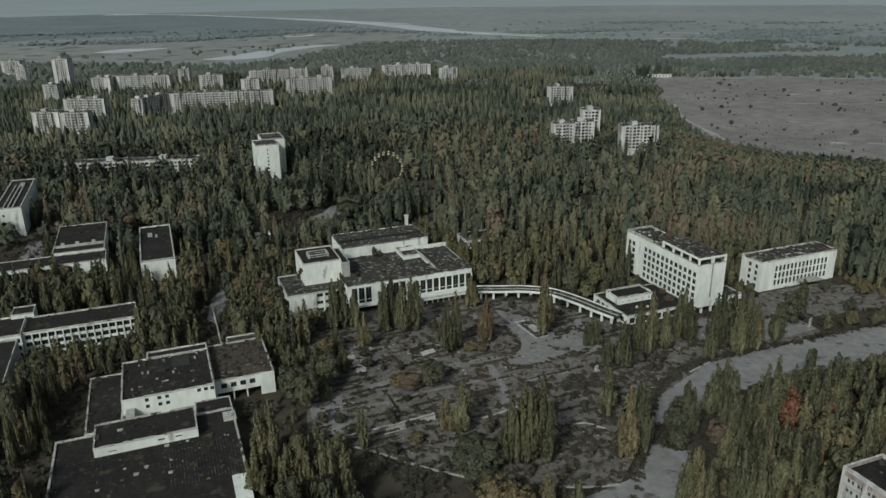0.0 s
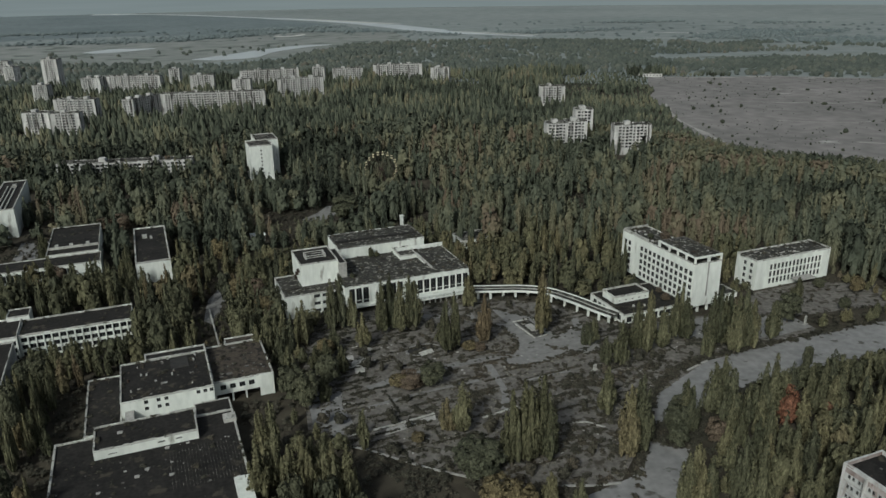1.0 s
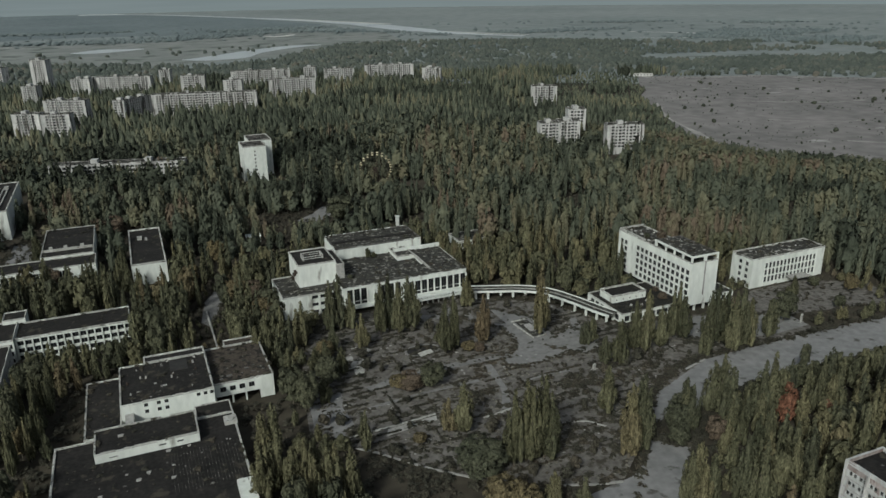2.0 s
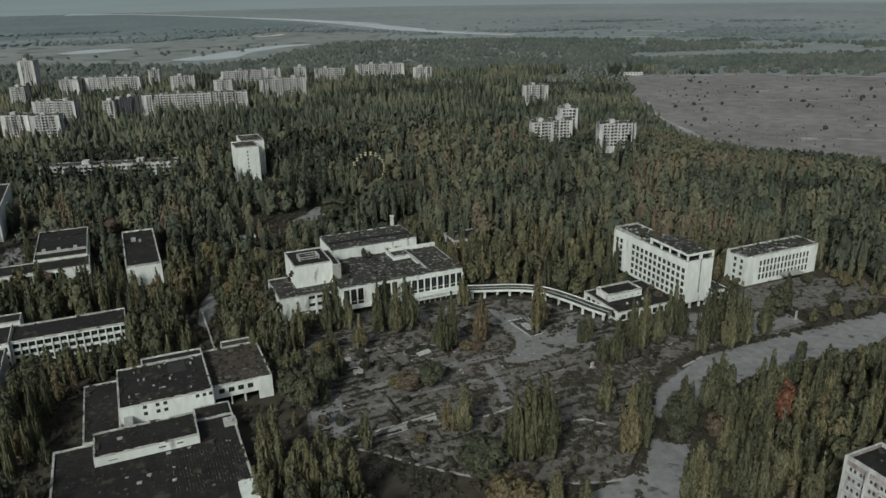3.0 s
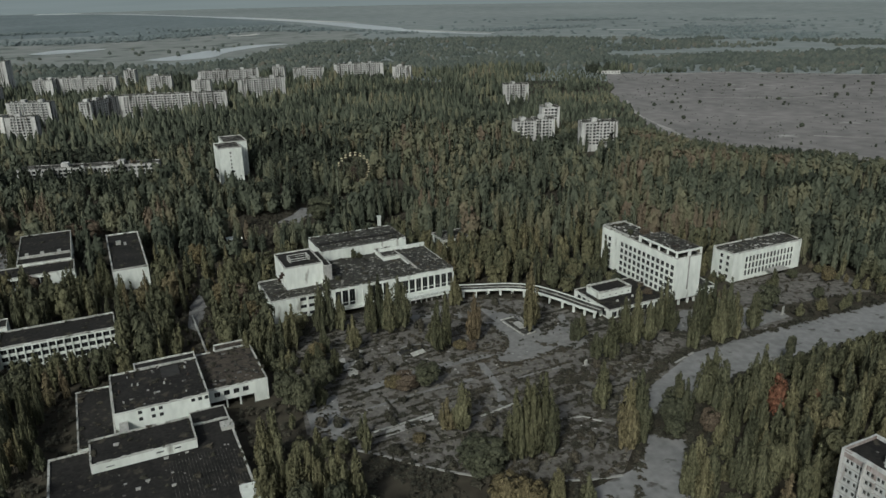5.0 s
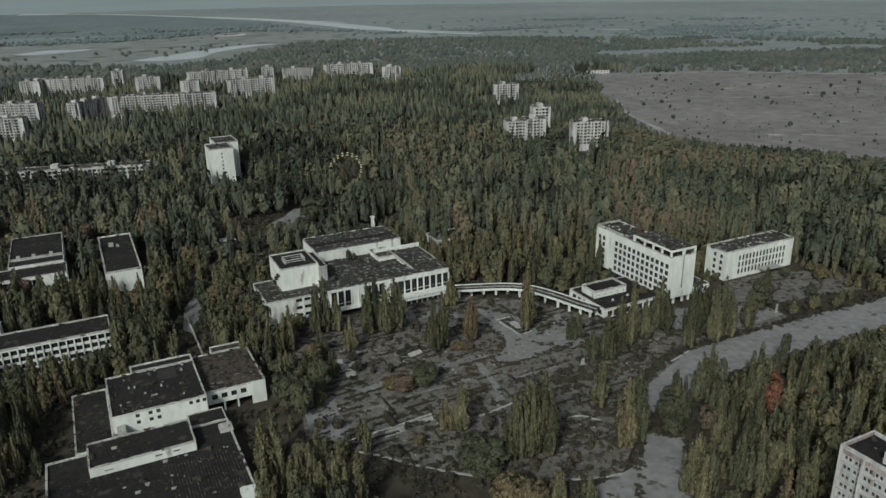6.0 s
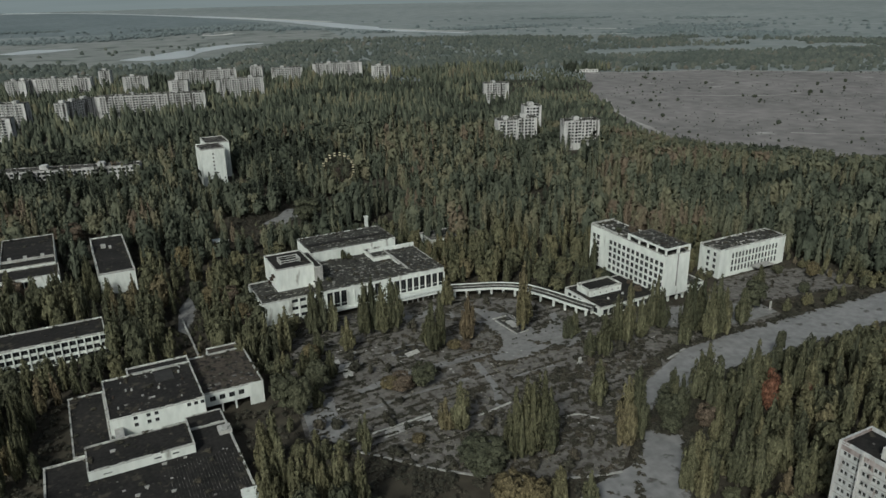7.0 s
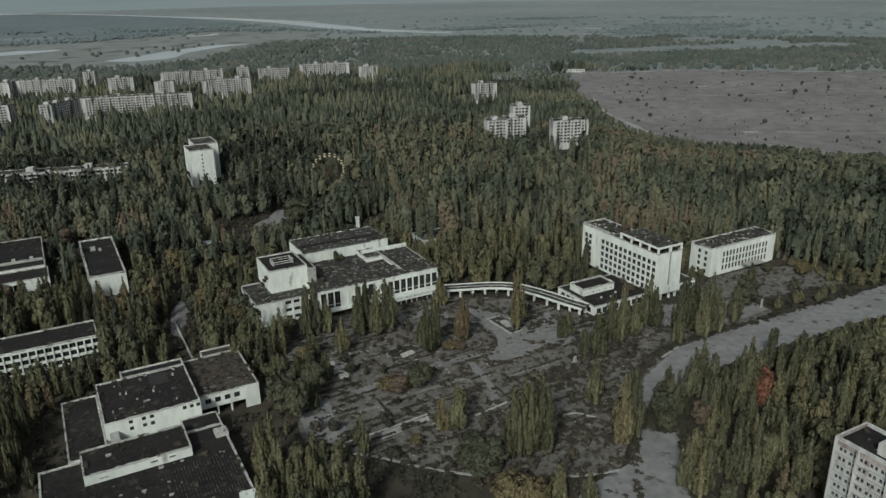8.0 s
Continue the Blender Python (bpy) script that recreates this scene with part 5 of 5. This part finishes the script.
def inside(poly, x, y):
    hit_ = False
    j = len(poly) - 1
    for i in range(len(poly)):
        (xi, yi), (xj, yj) = poly[i], poly[j]
        if (yi > y) != (yj > y) and x < (xj - xi) * (y - yi) / (yj - yi) + xi:
            hit_ = not hit_
        j = i
    return hit_


BLOCKS = [o.matrix_basis.translation.copy() for o in scene.objects if o.name.startswith("apartment_block") and o.type == "EMPTY"]
PATHS = [APRON, [(9, 356), (12, 350), (15, 356), (20, 374), (26, 390), (20, 394), (13, 380)], [(84, 494), (96, 486), (112, 500), (118, 516), (108, 520), (98, 506)]]
ROADV = np.array(ROAD)
FIELDV = np.array([(a[0] + (b[0] - a[0]) * k / 12, a[1] + (b[1] - a[1]) * k / 12) for a, b in zip(FIELD_POLY, FIELD_POLY[1:] + FIELD_POLY[:1]) for k in range(12)])
ARCV = np.array(ARC)


def room(x, y):
    """How tall a tree may grow at (x, y); 0 where none stands."""
    if any(a < x < b and c < y < d for a, b, c, d in CLEAR) or any(a - 3 < x < b + 3 and c - 3 < y < d + 3 for a, b, c, d in FOOT):
        return 0
    if 30 < x < 264 and 170 < y < 340 and inside(SQUARE, x, y):
        return 0
    if y < 260 and np.min(np.hypot(ROADV[:, 0] - x, ROADV[:, 1] - y)) < 14:
        return 0
    if x > 500 and inside(FIELD_POLY, x, y):
        return 0
    if any(inside(p, x, y) for p in PATHS):
        return 0
    if 125 < x < 195 and 262 < y < 345 and np.min(np.hypot(ARCV[:, 0] - x, ARCV[:, 1] - y)) < 8:
        return 0
    lim = 99
    if y < 240 and x > 110:
        k = int(np.argmin(np.hypot(ROADV[:, 0] - x, ROADV[:, 1] - y)))
        gap_ = np.hypot(ROADV[k, 0] - x, ROADV[k, 1] - y)
        if y < ROADV[k, 1] + 2 and gap_ < 40:
            lim = 4 + 0.8 * (gap_ - 14)
    if x > 380 and 340 < y < 1000:
        lim = min(lim, 6 + 0.11 * float(np.min(np.hypot(FIELDV[:, 0] - x, FIELDV[:, 1] - y))))
    for a, b, c, d, t in LOW:
        if a < x < b and c < y < d:
            lim = min(lim, t)
    return lim


def in_view(x, y):
    a = math.degrees(math.atan2(x + 15, y - 20))
    return -15 < a < 61


def scatter(y0, y1, step):
    """Uneven rows of places in the wedge between two distances."""
    for i in range(int(-y1 * 0.35 / step), int(y1 * 0.95 / step)):
        for j in range(int(-20 / step), int(y1 / step)):
            x, y = (i + rng.uniform(-0.45, 0.45)) * step, (j + rng.uniform(-0.45, 0.45)) * step
            d = math.hypot(x + 15, y - 20)
            if y0 <= d < y1 and in_view(x, y):
                yield x, y, d


def wood_tone(x, y):
    """Share of autumn colour of one tree: dark and green to the west, lighter and browner to the east; shade in the
    west and brighter light in the east are put into this tone.
    """
    if x < 40 and y < 700:
        return rng.uniform(0.75, 1.1) if noise.noise(Vector((x * 0.022, y * 0.022, 9))) > 0.12 and rng.random() < 0.5 else 0.6 * rng.random()
    return rng.random() if x < 220 and (y > 215 or x < 110) else 0.2 + 0.8 * rng.random()


# nearest stretch: single trees, then joined woods
near_count = 0
wood = Wood()
for x, y, d in scatter(120, 420, 6.0):
    lim = room(x, y)
    if lim < 3 or any((x - a) ** 2 + (y - b) ** 2 < (1.9 + r * 0.7) ** 2 for a, b, r in TAKEN):
        continue
    gap = noise.noise(Vector((x * 0.03, y * 0.03, 0)))
    if gap < -0.28:
        continue
    h = min(lim, rng.uniform(10, 23) + 5 * gap)
    kind = "p" if rng.random() < 0.8 else "d"
    r = rng.uniform(1.9, 3.1) if kind == "p" else rng.uniform(2.8, 4.2)
    r = min(r, h * 0.4)
    if near_count < 190 and (y < 215 or x < -48) and d < 300:
        # most poplars in the west get leaves with shade in the colour
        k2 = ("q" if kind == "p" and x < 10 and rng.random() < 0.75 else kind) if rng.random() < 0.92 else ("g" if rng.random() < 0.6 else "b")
        plant(x, y, h, r, k2, rng.random())
        near_count += 1
    else:
        wood.tree(rng, x, y, h, r, kind, 460 if d < 300 else 300, wood_tone(x, y))
wood.build("near_wood", LEAFNEAR, "mixed olive and brown autumn wood close round the square", "trees")
mid = Wood()
for x, y, d in scatter(420, 760, 7.1):
    lim = room(x, y)
    if lim < 3:
        continue
    gap = noise.noise(Vector((x * 0.025, y * 0.025, 0)))
    if gap < -0.36:
        continue
    h = min(lim, rng.uniform(9, 25) + 5 * gap)
    kind = "p" if rng.random() < 0.8 else "d"
    r = min(rng.uniform(2.2, 3.8) if kind == "p" else rng.uniform(3.4, 5.8), h * (0.32 if kind == "p" else 0.4))
    mid.tree(rng, x, y, h, r, kind, 160 if d < 580 else 80, wood_tone(x, y))
mid.build("park_wood", LEAF, "dense mixed autumn wood grown over the park", "trees")
far = Wood()
for x, y, d in scatter(760, 1300, 8.0):
    lim = room(x, y)
    if lim < 3:
        continue
    if x < 300 and any(0 < b.x - x + 60 < 130 and -4 < b.y - y < 20 for b in BLOCKS) and rng.random() < 0.7:
        continue
    gap = noise.noise(Vector((x * 0.012, y * 0.012, 0)))
    h = min(lim, rng.uniform(8, 20) + 4 * gap)
    if x > 430 and y > 780 and gap < 0.0:
        h = rng.uniform(3, 6)
    far.tree(rng, x, y, h, min(rng.uniform(2.4, 4.4), h * 0.36), "p" if rng.random() < 0.9 else "d", 50, 0.72 * rng.random())
far.build("far_wood", LEAF, "autumn woods among the apartment blocks", "trees")
pines = Wood()
mist = Wood()
MEADOW_POLY = [(-900, 2060), (-160, 1720), (60, 1600), (320, 1660), (480, 1850), (700, 1980), (760, 2300), (500, 2460), (120, 2250), (-100, 2280), (-900, 2500)]
WATERLINES = np.array(RIVER + [(1000, 1240), (1100, 1215), (1190, 1205), (1290, 1160), (1390, 1128), (1144, 1763), (1220, 1640), (1302, 1506), (1380, 1350), (1430, 1230), (1480, 1080), (112, 1706), (135, 1640), (170, 1610), (235, 1630), (300, 1740), (396, 1850), (470, 1935), (-78, 1950), (0, 1960), (56, 2020)])
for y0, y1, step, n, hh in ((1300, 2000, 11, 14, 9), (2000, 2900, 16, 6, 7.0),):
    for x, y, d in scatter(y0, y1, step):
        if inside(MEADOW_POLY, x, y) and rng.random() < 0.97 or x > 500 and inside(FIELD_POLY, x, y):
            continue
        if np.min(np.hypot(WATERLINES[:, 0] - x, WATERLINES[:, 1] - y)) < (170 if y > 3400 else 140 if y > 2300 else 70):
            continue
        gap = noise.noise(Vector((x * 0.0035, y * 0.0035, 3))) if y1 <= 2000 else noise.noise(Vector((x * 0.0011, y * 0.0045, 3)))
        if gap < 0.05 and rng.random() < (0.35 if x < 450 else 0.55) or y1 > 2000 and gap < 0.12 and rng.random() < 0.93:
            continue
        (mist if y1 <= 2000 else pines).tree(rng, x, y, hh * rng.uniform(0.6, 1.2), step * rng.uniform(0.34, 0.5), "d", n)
mist.build("heath_wood", LEAFMIST, "woods and thickets past the last blocks, tinted grey-green with haze", "trees")
pines.build("distant_woods", PINE, "woods stretching to the river, tinted grey-green with haze", "trees")

# undergrowth: shrubs on the square, weeds in its joints, bushes on the field
LINEV = [(np.array(smooth(pts, 5)), wd) for pts, wd in PATH_LINES]


def bare(x, y):
    """Asphalt where hardly a weed grows."""
    if inside(OPEN, x, y) or inside(APRON, x, y) or inside(FORECOURT, x, y):
        return rng.random() < 0.8
    return any(np.min(np.hypot(v[:, 0] - x, v[:, 1] - y)) < wd * 0.5 for v, wd in LINEV) and rng.random() < 0.9


weeds = Wood()
for i in range(32):
    yy = 196 + i * 4.3 + rng.normal(0, 0.5)
    x = 36.0 + rng.uniform(0, 8)
    while x < 215:
        run = rng.uniform(6, 26)
        if rng.random() < 0.5 + 0.9 * noise.noise(Vector((x * 0.025, yy * 0.03, 5))) + (0.3 if x < 80 else 0):
            off = rng.normal(0, 0.35)
            for k in np.arange(x, x + run, 0.62):
                py = yy + off + 0.03 * (k - 100) + rng.normal(0, 0.10)
                if inside(SQUARE, k, py) and not bare(k, py):
                    weeds.tree(rng, k, py, rng.uniform(0.6, 1.4), rng.uniform(0.45, 0.8), "w", 12)
        x += run + rng.uniform(2, 12)
for i in range(26):
    x, y0_ = 42 + i * 6.2 + rng.normal(0, 1), rng.uniform(196, 280)
    for k in np.arange(y0_, y0_ + rng.uniform(6, 20), 0.62):
        px = x + rng.normal(0, 0.12)
        if inside(SQUARE, px, k) and not bare(px, k):
            weeds.tree(rng, px, k, rng.uniform(0.5, 1.1), rng.uniform(0.4, 0.65), "w", 12)
for i in range(1500):
    x, y = rng.uniform(34, 262), rng.uniform(176, 336)
    if inside(SQUARE, x, y) and noise.noise(Vector((x * 0.05, y * 0.05, 7))) > -0.05 and not (40 < x < 88 and 230 < y < 270) and not bare(x, y):
        q = rng.uniform(0.4, 1.0) ** 1.5
        weeds.tree(rng, x, y, 2.4 * q, 1.5 * q, "w", 20)
for i in range(1100):
    x, y = rng.uniform(96, 190), rng.uniform(180, 246)
    if inside(SQUARE, x, y) and noise.noise(Vector((x * 0.07, y * 0.07, 4))) > 0.02 and not bare(x, y):
        q = rng.uniform(0.35, 1.0) ** 1.5
        weeds.tree(rng, x, y, 2.4 * q, 1.5 * q, "w", 20)
for i in range(1500):
    x, y = rng.uniform(36, 220), rng.uniform(180, 336)
    if inside(SQUARE, x, y) and noise.noise(Vector((x * 0.045, y * 0.045, 12))) > 0.0 and not bare(x, y):
        weeds.tree(rng, x, y, rng.uniform(0.25, 0.6), rng.uniform(1.0, 2.2), "w", 16)
for i in range(150):
    x, y = rng.uniform(40, 215), rng.uniform(186, 330)
    if inside(SQUARE, x, y) and not bare(x, y) and noise.noise(Vector((x * 0.03, y * 0.03, 21))) > -0.12:
        q = rng.uniform(0.4, 1.0)
        weeds.tree(rng, x, y, 5.5 * q * q + 1.0, 2.3 * q, "d" if rng.random() < 0.6 else "p", 130)
for i in range(170):
    a, q = rng.random() * 6.28, 10 * math.sqrt(rng.random())
    weeds.tree(rng, 152 + q * 1.1 * math.cos(a), 193 + q * 0.8 * math.sin(a), rng.uniform(1, 4.5), rng.uniform(0.8, 1.8), "w", 24)
for i in range(1500):
    x, y = rng.uniform(36, 116), rng.uniform(140, 222)
    if not inside(SQUARE, x, y) and np.min(np.hypot(ROADV[:, 0] - x, ROADV[:, 1] - y)) > 12 and noise.noise(Vector((x * 0.06, y * 0.06, 2))) > -0.1 and not bare(x, y):
        weeds.tree(rng, x, y, rng.uniform(0.4, 1.6), rng.uniform(0.6, 1.6), "w", 9)
for i in range(2600):
    k, t = int(rng.integers(0, len(ROAD) - 1)), rng.random()
    side_ = 1 if rng.random() < 0.6 else -1
    off = (ROADW[k] / 2 - 0.6 - abs(rng.normal(0, 0.9)) + rng.random() * 1.8) * side_
    a, b = Vector(ROAD[k]), Vector(ROAD[k + 1])
    d = (b - a).normalized()
    q = a.lerp(b, t) + Vector((-d.y, d.x)) * off
    if bare(q.x, q.y):
        continue
    weeds.tree(rng, q.x, q.y, rng.uniform(0.5, 2.6), rng.uniform(0.6, 1.7), "w", 9)
for i in range(420):
    k, t = int(rng.integers(0, len(OPEN))), rng.random()
    a, b = OPEN[k], OPEN[(k + 1) % len(OPEN)]
    weeds.tree(rng, a[0] + (b[0] - a[0]) * t + rng.normal(0, 0.8), a[1] + (b[1] - a[1]) * t + rng.normal(0, 0.8), rng.uniform(0.4, 1.4), rng.uniform(0.5, 1.3), "w", 9)
straw = Wood()
for i in range(3800):
    x, y = rng.uniform(36, 225), rng.uniform(180, 336)
    if inside(SQUARE, x, y) and not bare(x, y) and noise.noise(Vector((x * 0.06, y * 0.06, 31))) > -0.05:
        q = rng.uniform(0.3, 1.0)
        straw.tree(rng, x, y, 0.9 * q, 0.95 * q, "w", 10)
straw.build("dead_grass", STRAW, "pale dead grass tufts between the paving slabs", "grass")
chips = Geo()
for i in range(420):
    x, y = rng.uniform(40, 215), rng.uniform(184, 330)
    if inside(SQUARE, x, y) and noise.noise(Vector((x * 0.05, y * 0.05, 41))) > -0.02:
        q, w, z = rng.uniform(0.3, 1.1), rng.uniform(0.2, 0.8), rng.uniform(0.16, 0.32)
        chips.box(x, x + q, y, y + w, 0.05, z)
tagged(new("paving_fragments", chips.mesh("paving_fragments", CONCRETE)), "pale broken paving slabs scattered over the square", "rubble", "", "stuff")
weeds.build("weeds", WEED, "dry brown weeds and shrubs in the joints of the paving", "weeds")
under = Wood()
for x, y, d in scatter(120, 560, 3.5):
    if any(a - 1.5 < x < b + 1.5 and c - 1.5 < y < e_ + 1.5 for a, b, c, e_ in FOOT) or inside(SQUARE, x, y) or any(inside(p, x, y) for p in PATHS):
        continue
    if y < 260 and np.min(np.hypot(ROADV[:, 0] - x, ROADV[:, 1] - y)) < 12 or rng.random() < 0.25:
        continue
    if inside(OFFICE_YARD, x, y) and rng.random() < 0.75:
        continue
    under.tree(rng, x, y, rng.uniform(1.0, 4.2), rng.uniform(0.8, 1.7), "w", 20)
under.build("undergrowth", WEED, "brown shrubs and saplings under the trees", "shrubs")
roof_growth = Wood()
for x0, x1, y0, y1, z, k in ((46, 72, 342, 351, 11.0, 40), (74, 136, 338, 351, 13.25, 150), (78, 118, 353, 378, 11.9, 120), (120, 136, 353, 373, 13.25, 60), (82, 128, 380, 402, 17.4, 110),
                             (222, 235, 299, 326, 24.5, 70), (222, 235, 272, 297, 27.9, 60), (187, 220, 275, 285, 4.4, 70), (269, 317, 282, 294, 15.3, 110), (-25, 5, 271, 300, 11.45, 70),
                             (6, 28, 278, 307, 8.7, 110), (-46, 10, 200, 246, 5.5, 120), (-37, -27, 263, 303, 5.7, 50), (-34, -3, 248, 262, 8.6, 40), (-65, -22, 348, 364, 10.3, 70),
                             (-17, -2, 418, 480, 11.2, 60), (-63, -38, 453, 504, 10.7, 90), (-103, -37, 437, 451, 9.5, 60), (71, 88, 612, 633, 28.2, 30), (80, 96, 635, 659, 28.2, 30)):
    for i in range(k):
        x, y = rng.uniform(x0, x1), rng.uniform(y0, y1)
        if rng.random() < 0.45:
            # along an edge
            e = rng.integers(0, 4)
            x, y = (x0 if e == 0 else x1, y) if e < 2 else (x, y0 if e == 2 else y1)
        q = 0.25 + 0.9 * rng.random() ** 3
        roof_growth.tree(rng, x, y, 1.1 * q, q * rng.uniform(0.8, 1.6), "w", 12, None, z)
roof_growth.build("roof_growth", WEED, "moss cushions and dry tufts on the flat roofs", "moss")
bushes = Wood()
for i in range(2600):
    x, y = rng.uniform(500, 1250), rng.uniform(270, 1020)
    if inside(FIELD_POLY, x, y) and noise.noise(Vector((x * 0.012, y * 0.012, 6))) > -0.15:
        s = rng.choice([0.8, 1.4, 2.6, 4.2], p=[0.68, 0.23, 0.07, 0.02])
        bushes.tree(rng, x, y, s * rng.uniform(0.9, 1.3), s * rng.uniform(0.5, 0.8), "d", 24)
bushes.build("field_bushes", LEAFBUSH, "scattered dark bushes on the dry field", "bushes")
for x, y, z, s in ((228, 300, 24.6, 1.0), (231, 306, 24.6, 1.3), (226, 311, 24.6, 0.8), (230, 287, 24.6, 0.8), (233, 280, 24.6, 0.7), (227, 292, 24.6, 0.9)):
    o = plant(x, y, 3.2 * s, 2.0 * s, "b" if s > 0.9 else "d", s)
    o.location.z = z
    tagged(o, "low brown shrub growing on the hotel roof", "shrub")
for x, y, z, h, r, k, lab in ((97.5, 376.5, 11.9, 5.5, 2.6, "q", "brown bush growing on the palace roof against the stage wall"), (100.5, 375.5, 11.9, 3.4, 2.2, "q", "low brown bush growing on the palace roof"),
                              (79.5, 348, 13.25, 2.4, 1.2, "d", "small dark bush on the roof edge of the palace"), (214, 281, 4.4, 3.4, 2.2, "b", "brown bush growing on the low hotel wing"),
                              (210, 300, 4.4, 4.6, 2.4, "d", "dark bush growing on the low hotel wing"), (217, 290, 4.4, 2.6, 1.6, "b", "low brown bush growing on the low hotel wing")):
    o = plant(x, y, h, r, k, (x * 0.37) % 1)
    o.location.z = z
    tagged(o, lab, "shrub")

rt = plant(112, 482, 19, 9.5, "d", 0.37)
tagged(rt, "broad round grey-green tree in the park", "tree")

# ---- square details ----
ft = thing("fountain", 145.5, 287, 0, 0, "dry square concrete fountain basin with broken kerbs", "fountain")
for i, (a, b) in enumerate((((-5, 9), (5.4, 9.4)), ((5.4, 9.4), (3.4, -8.4)), ((3.4, -8.4), (-3.4, -9.4)), ((-3.4, -9.4), (-5, 9)))):
    d = Vector(b) - Vector(a)
    o = part("kerb", Geo().box(0, d.length * (0.9 if i % 2 else 0.72), -0.22, 0.22, 0.05, 0.6), PARAPET, ft)
    o.matrix_basis = pose(*a, 0, 0, 0, math.degrees(math.atan2(d.y, d.x)))
part("basin_floor", Geo().box(-3.2, 3.0, -8.2, 8.4, 0.1, 0.2), MOSSROOF, ft)
part("plinth", Geo().box(-1.4, 1.6, -3, 3.4, 0.2, 0.9), CONCRETE, ft)
for label_, pts_ in (("long pale terrace kerb across the square", [(41, 236.6), (60, 237), (79, 238.4)]), ("pale kerb between lawns", [(94, 228.8), (102, 229.6), (109, 230.8)]),
                     ("curved pale kerb along the edge of the square", [(40, 235), (50, 226), (57, 218), (65, 209), (78, 197), (90, 188)]),
                     ("pale kerb along the avenue", [(184, 227.6), (192, 229.8), (197, 231.2)]), ("short pale kerb along the avenue", [(228, 232.8), (236, 233.2), (244, 233.4)]), ("broken kerb at the road edge", [(100, 184), (110, 180), (118, 178)]),
                     ("kerb round an overgrown bed", [(118, 214), (126, 212), (131, 206)])):
    line = smooth([tuple(p) for p in pts_], 5)
    a_, b_ = ribbon(line, [0.75] * len(line))
    tagged(new("kerb", band(a_, b_, 0.05, 0.42).mesh("kerb", PARAPET if "terrace" in label_ or "between" in label_ else CONCRETE)), label_, "kerb", "", "structure")
sheet("terrace_rubble", [(58, 232), (78, 234.5), (79, 237.4), (60, 236.2)], 0.14, CONCRETE, "pale broken slabs below the terrace kerb", "paving")
pond = thing("sunken_pool", 93, 287, 0, 0, "dry oval pool with a fallen white slab", "pool")
pr_ = [(7 * math.cos(2 * math.pi * i / 20), 4.6 * math.sin(2 * math.pi * i / 20)) for i in range(20)]
po_ = [(x * 1.12, y * 1.14) for x, y in pr_]
part("rim", band(po_ + po_[:1], pr_ + pr_[:1], 0.05, 0.45), WORN, pond)
gp = Geo()
gp.poly([(x, y, 0.14) for x, y in pr_])
part("pool_floor", gp, INNERSHADE, pond)
o = part("fallen_slab", Geo().box(-3.2, 3.2, -1.2, 1.2, 0, 0.35), PARAPET, pond)
o.matrix_basis = pose(0, -4, 0.75, 14, 0, 12)
random.seed(11)
for i in range(16):
    x, y = 66 + random.uniform(-5, 5), 288 + random.uniform(-9, 8)
    s = random.uniform(0.7, 2.2)
    o = new("rubble_slab", Geo().box(-s, s, -s * 0.6, s * 0.6, 0, 0.3).mesh("rubble_slab", PARAPET if i % 2 else CONCRETE))
    o.matrix_basis = pose(x, y, 0.15, random.uniform(-6, 6), random.uniform(-6, 6), random.uniform(0, 180))
    tagged(o, "broken pale concrete slab lying on the square", "rubble", "rubble on the square")
for x, y, h in ((150.5, 243, 2.4), (260.8, 241.2, 4.2)):
    sg = thing("white_post_sign", x, y, 0, 20, "white upright concrete marker by the road", "sign")
    part("pillar", Geo().box(-0.8, 0.8, -0.3, 0.3, 0, h), PARAPET, sg)
    part("base", Geo().box(-1.4, 1.4, -0.7, 0.7, 0, 0.35), CONCRETE, sg)
ks = thing("park_pylon", 141, 453, 0, 0, "white concrete pylon in the park", "pylon")
part("shaft", Geo().box(-0.9, 0.9, -0.9, 0.9, 0, 7.2), WHITE, ks)
part("cap", Geo().box(-1.3, 1.3, -1.3, 1.3, 7.2, 7.8), WHITE, ks)
ru = thing("ruined_pavilion", 0, 0, 0, 0, "low ruined pavilion with a broken pale roof edge", "building")
block(ru, 160, 181, 398, 414, 0, 5.0, front=grid(163, 4, 5, 2.6, 2.2, 3, 1, 2.6), left=grid(401, 4, 3, 2.4, 2.2, 3, 1, 2.4), roof=MOSSROOF, coping=PARAPET, lip=0.5)
kk = thing("kiosk", 0, 0, 0, 0, "small white open kiosk among the trees", "kiosk")
part("roof_slab", Geo().box(47, 56, 462, 468, 3.4, 3.9), WHITE, kk)
for x in (47.6, 55.4):
    for y in (462.6, 467.4):
        part("post", Geo().box(x - 0.25, x + 0.25, y - 0.25, y + 0.25, 0, 3.4), WHITE, kk)
fl = thing("fence_wall", 0, 0, 0, 0, "long low pale wall beside the path", "wall")
part("wall_run", Geo().box(12.2, 12.8, 316, 366, 0, 1.4), PARAPET, fl)
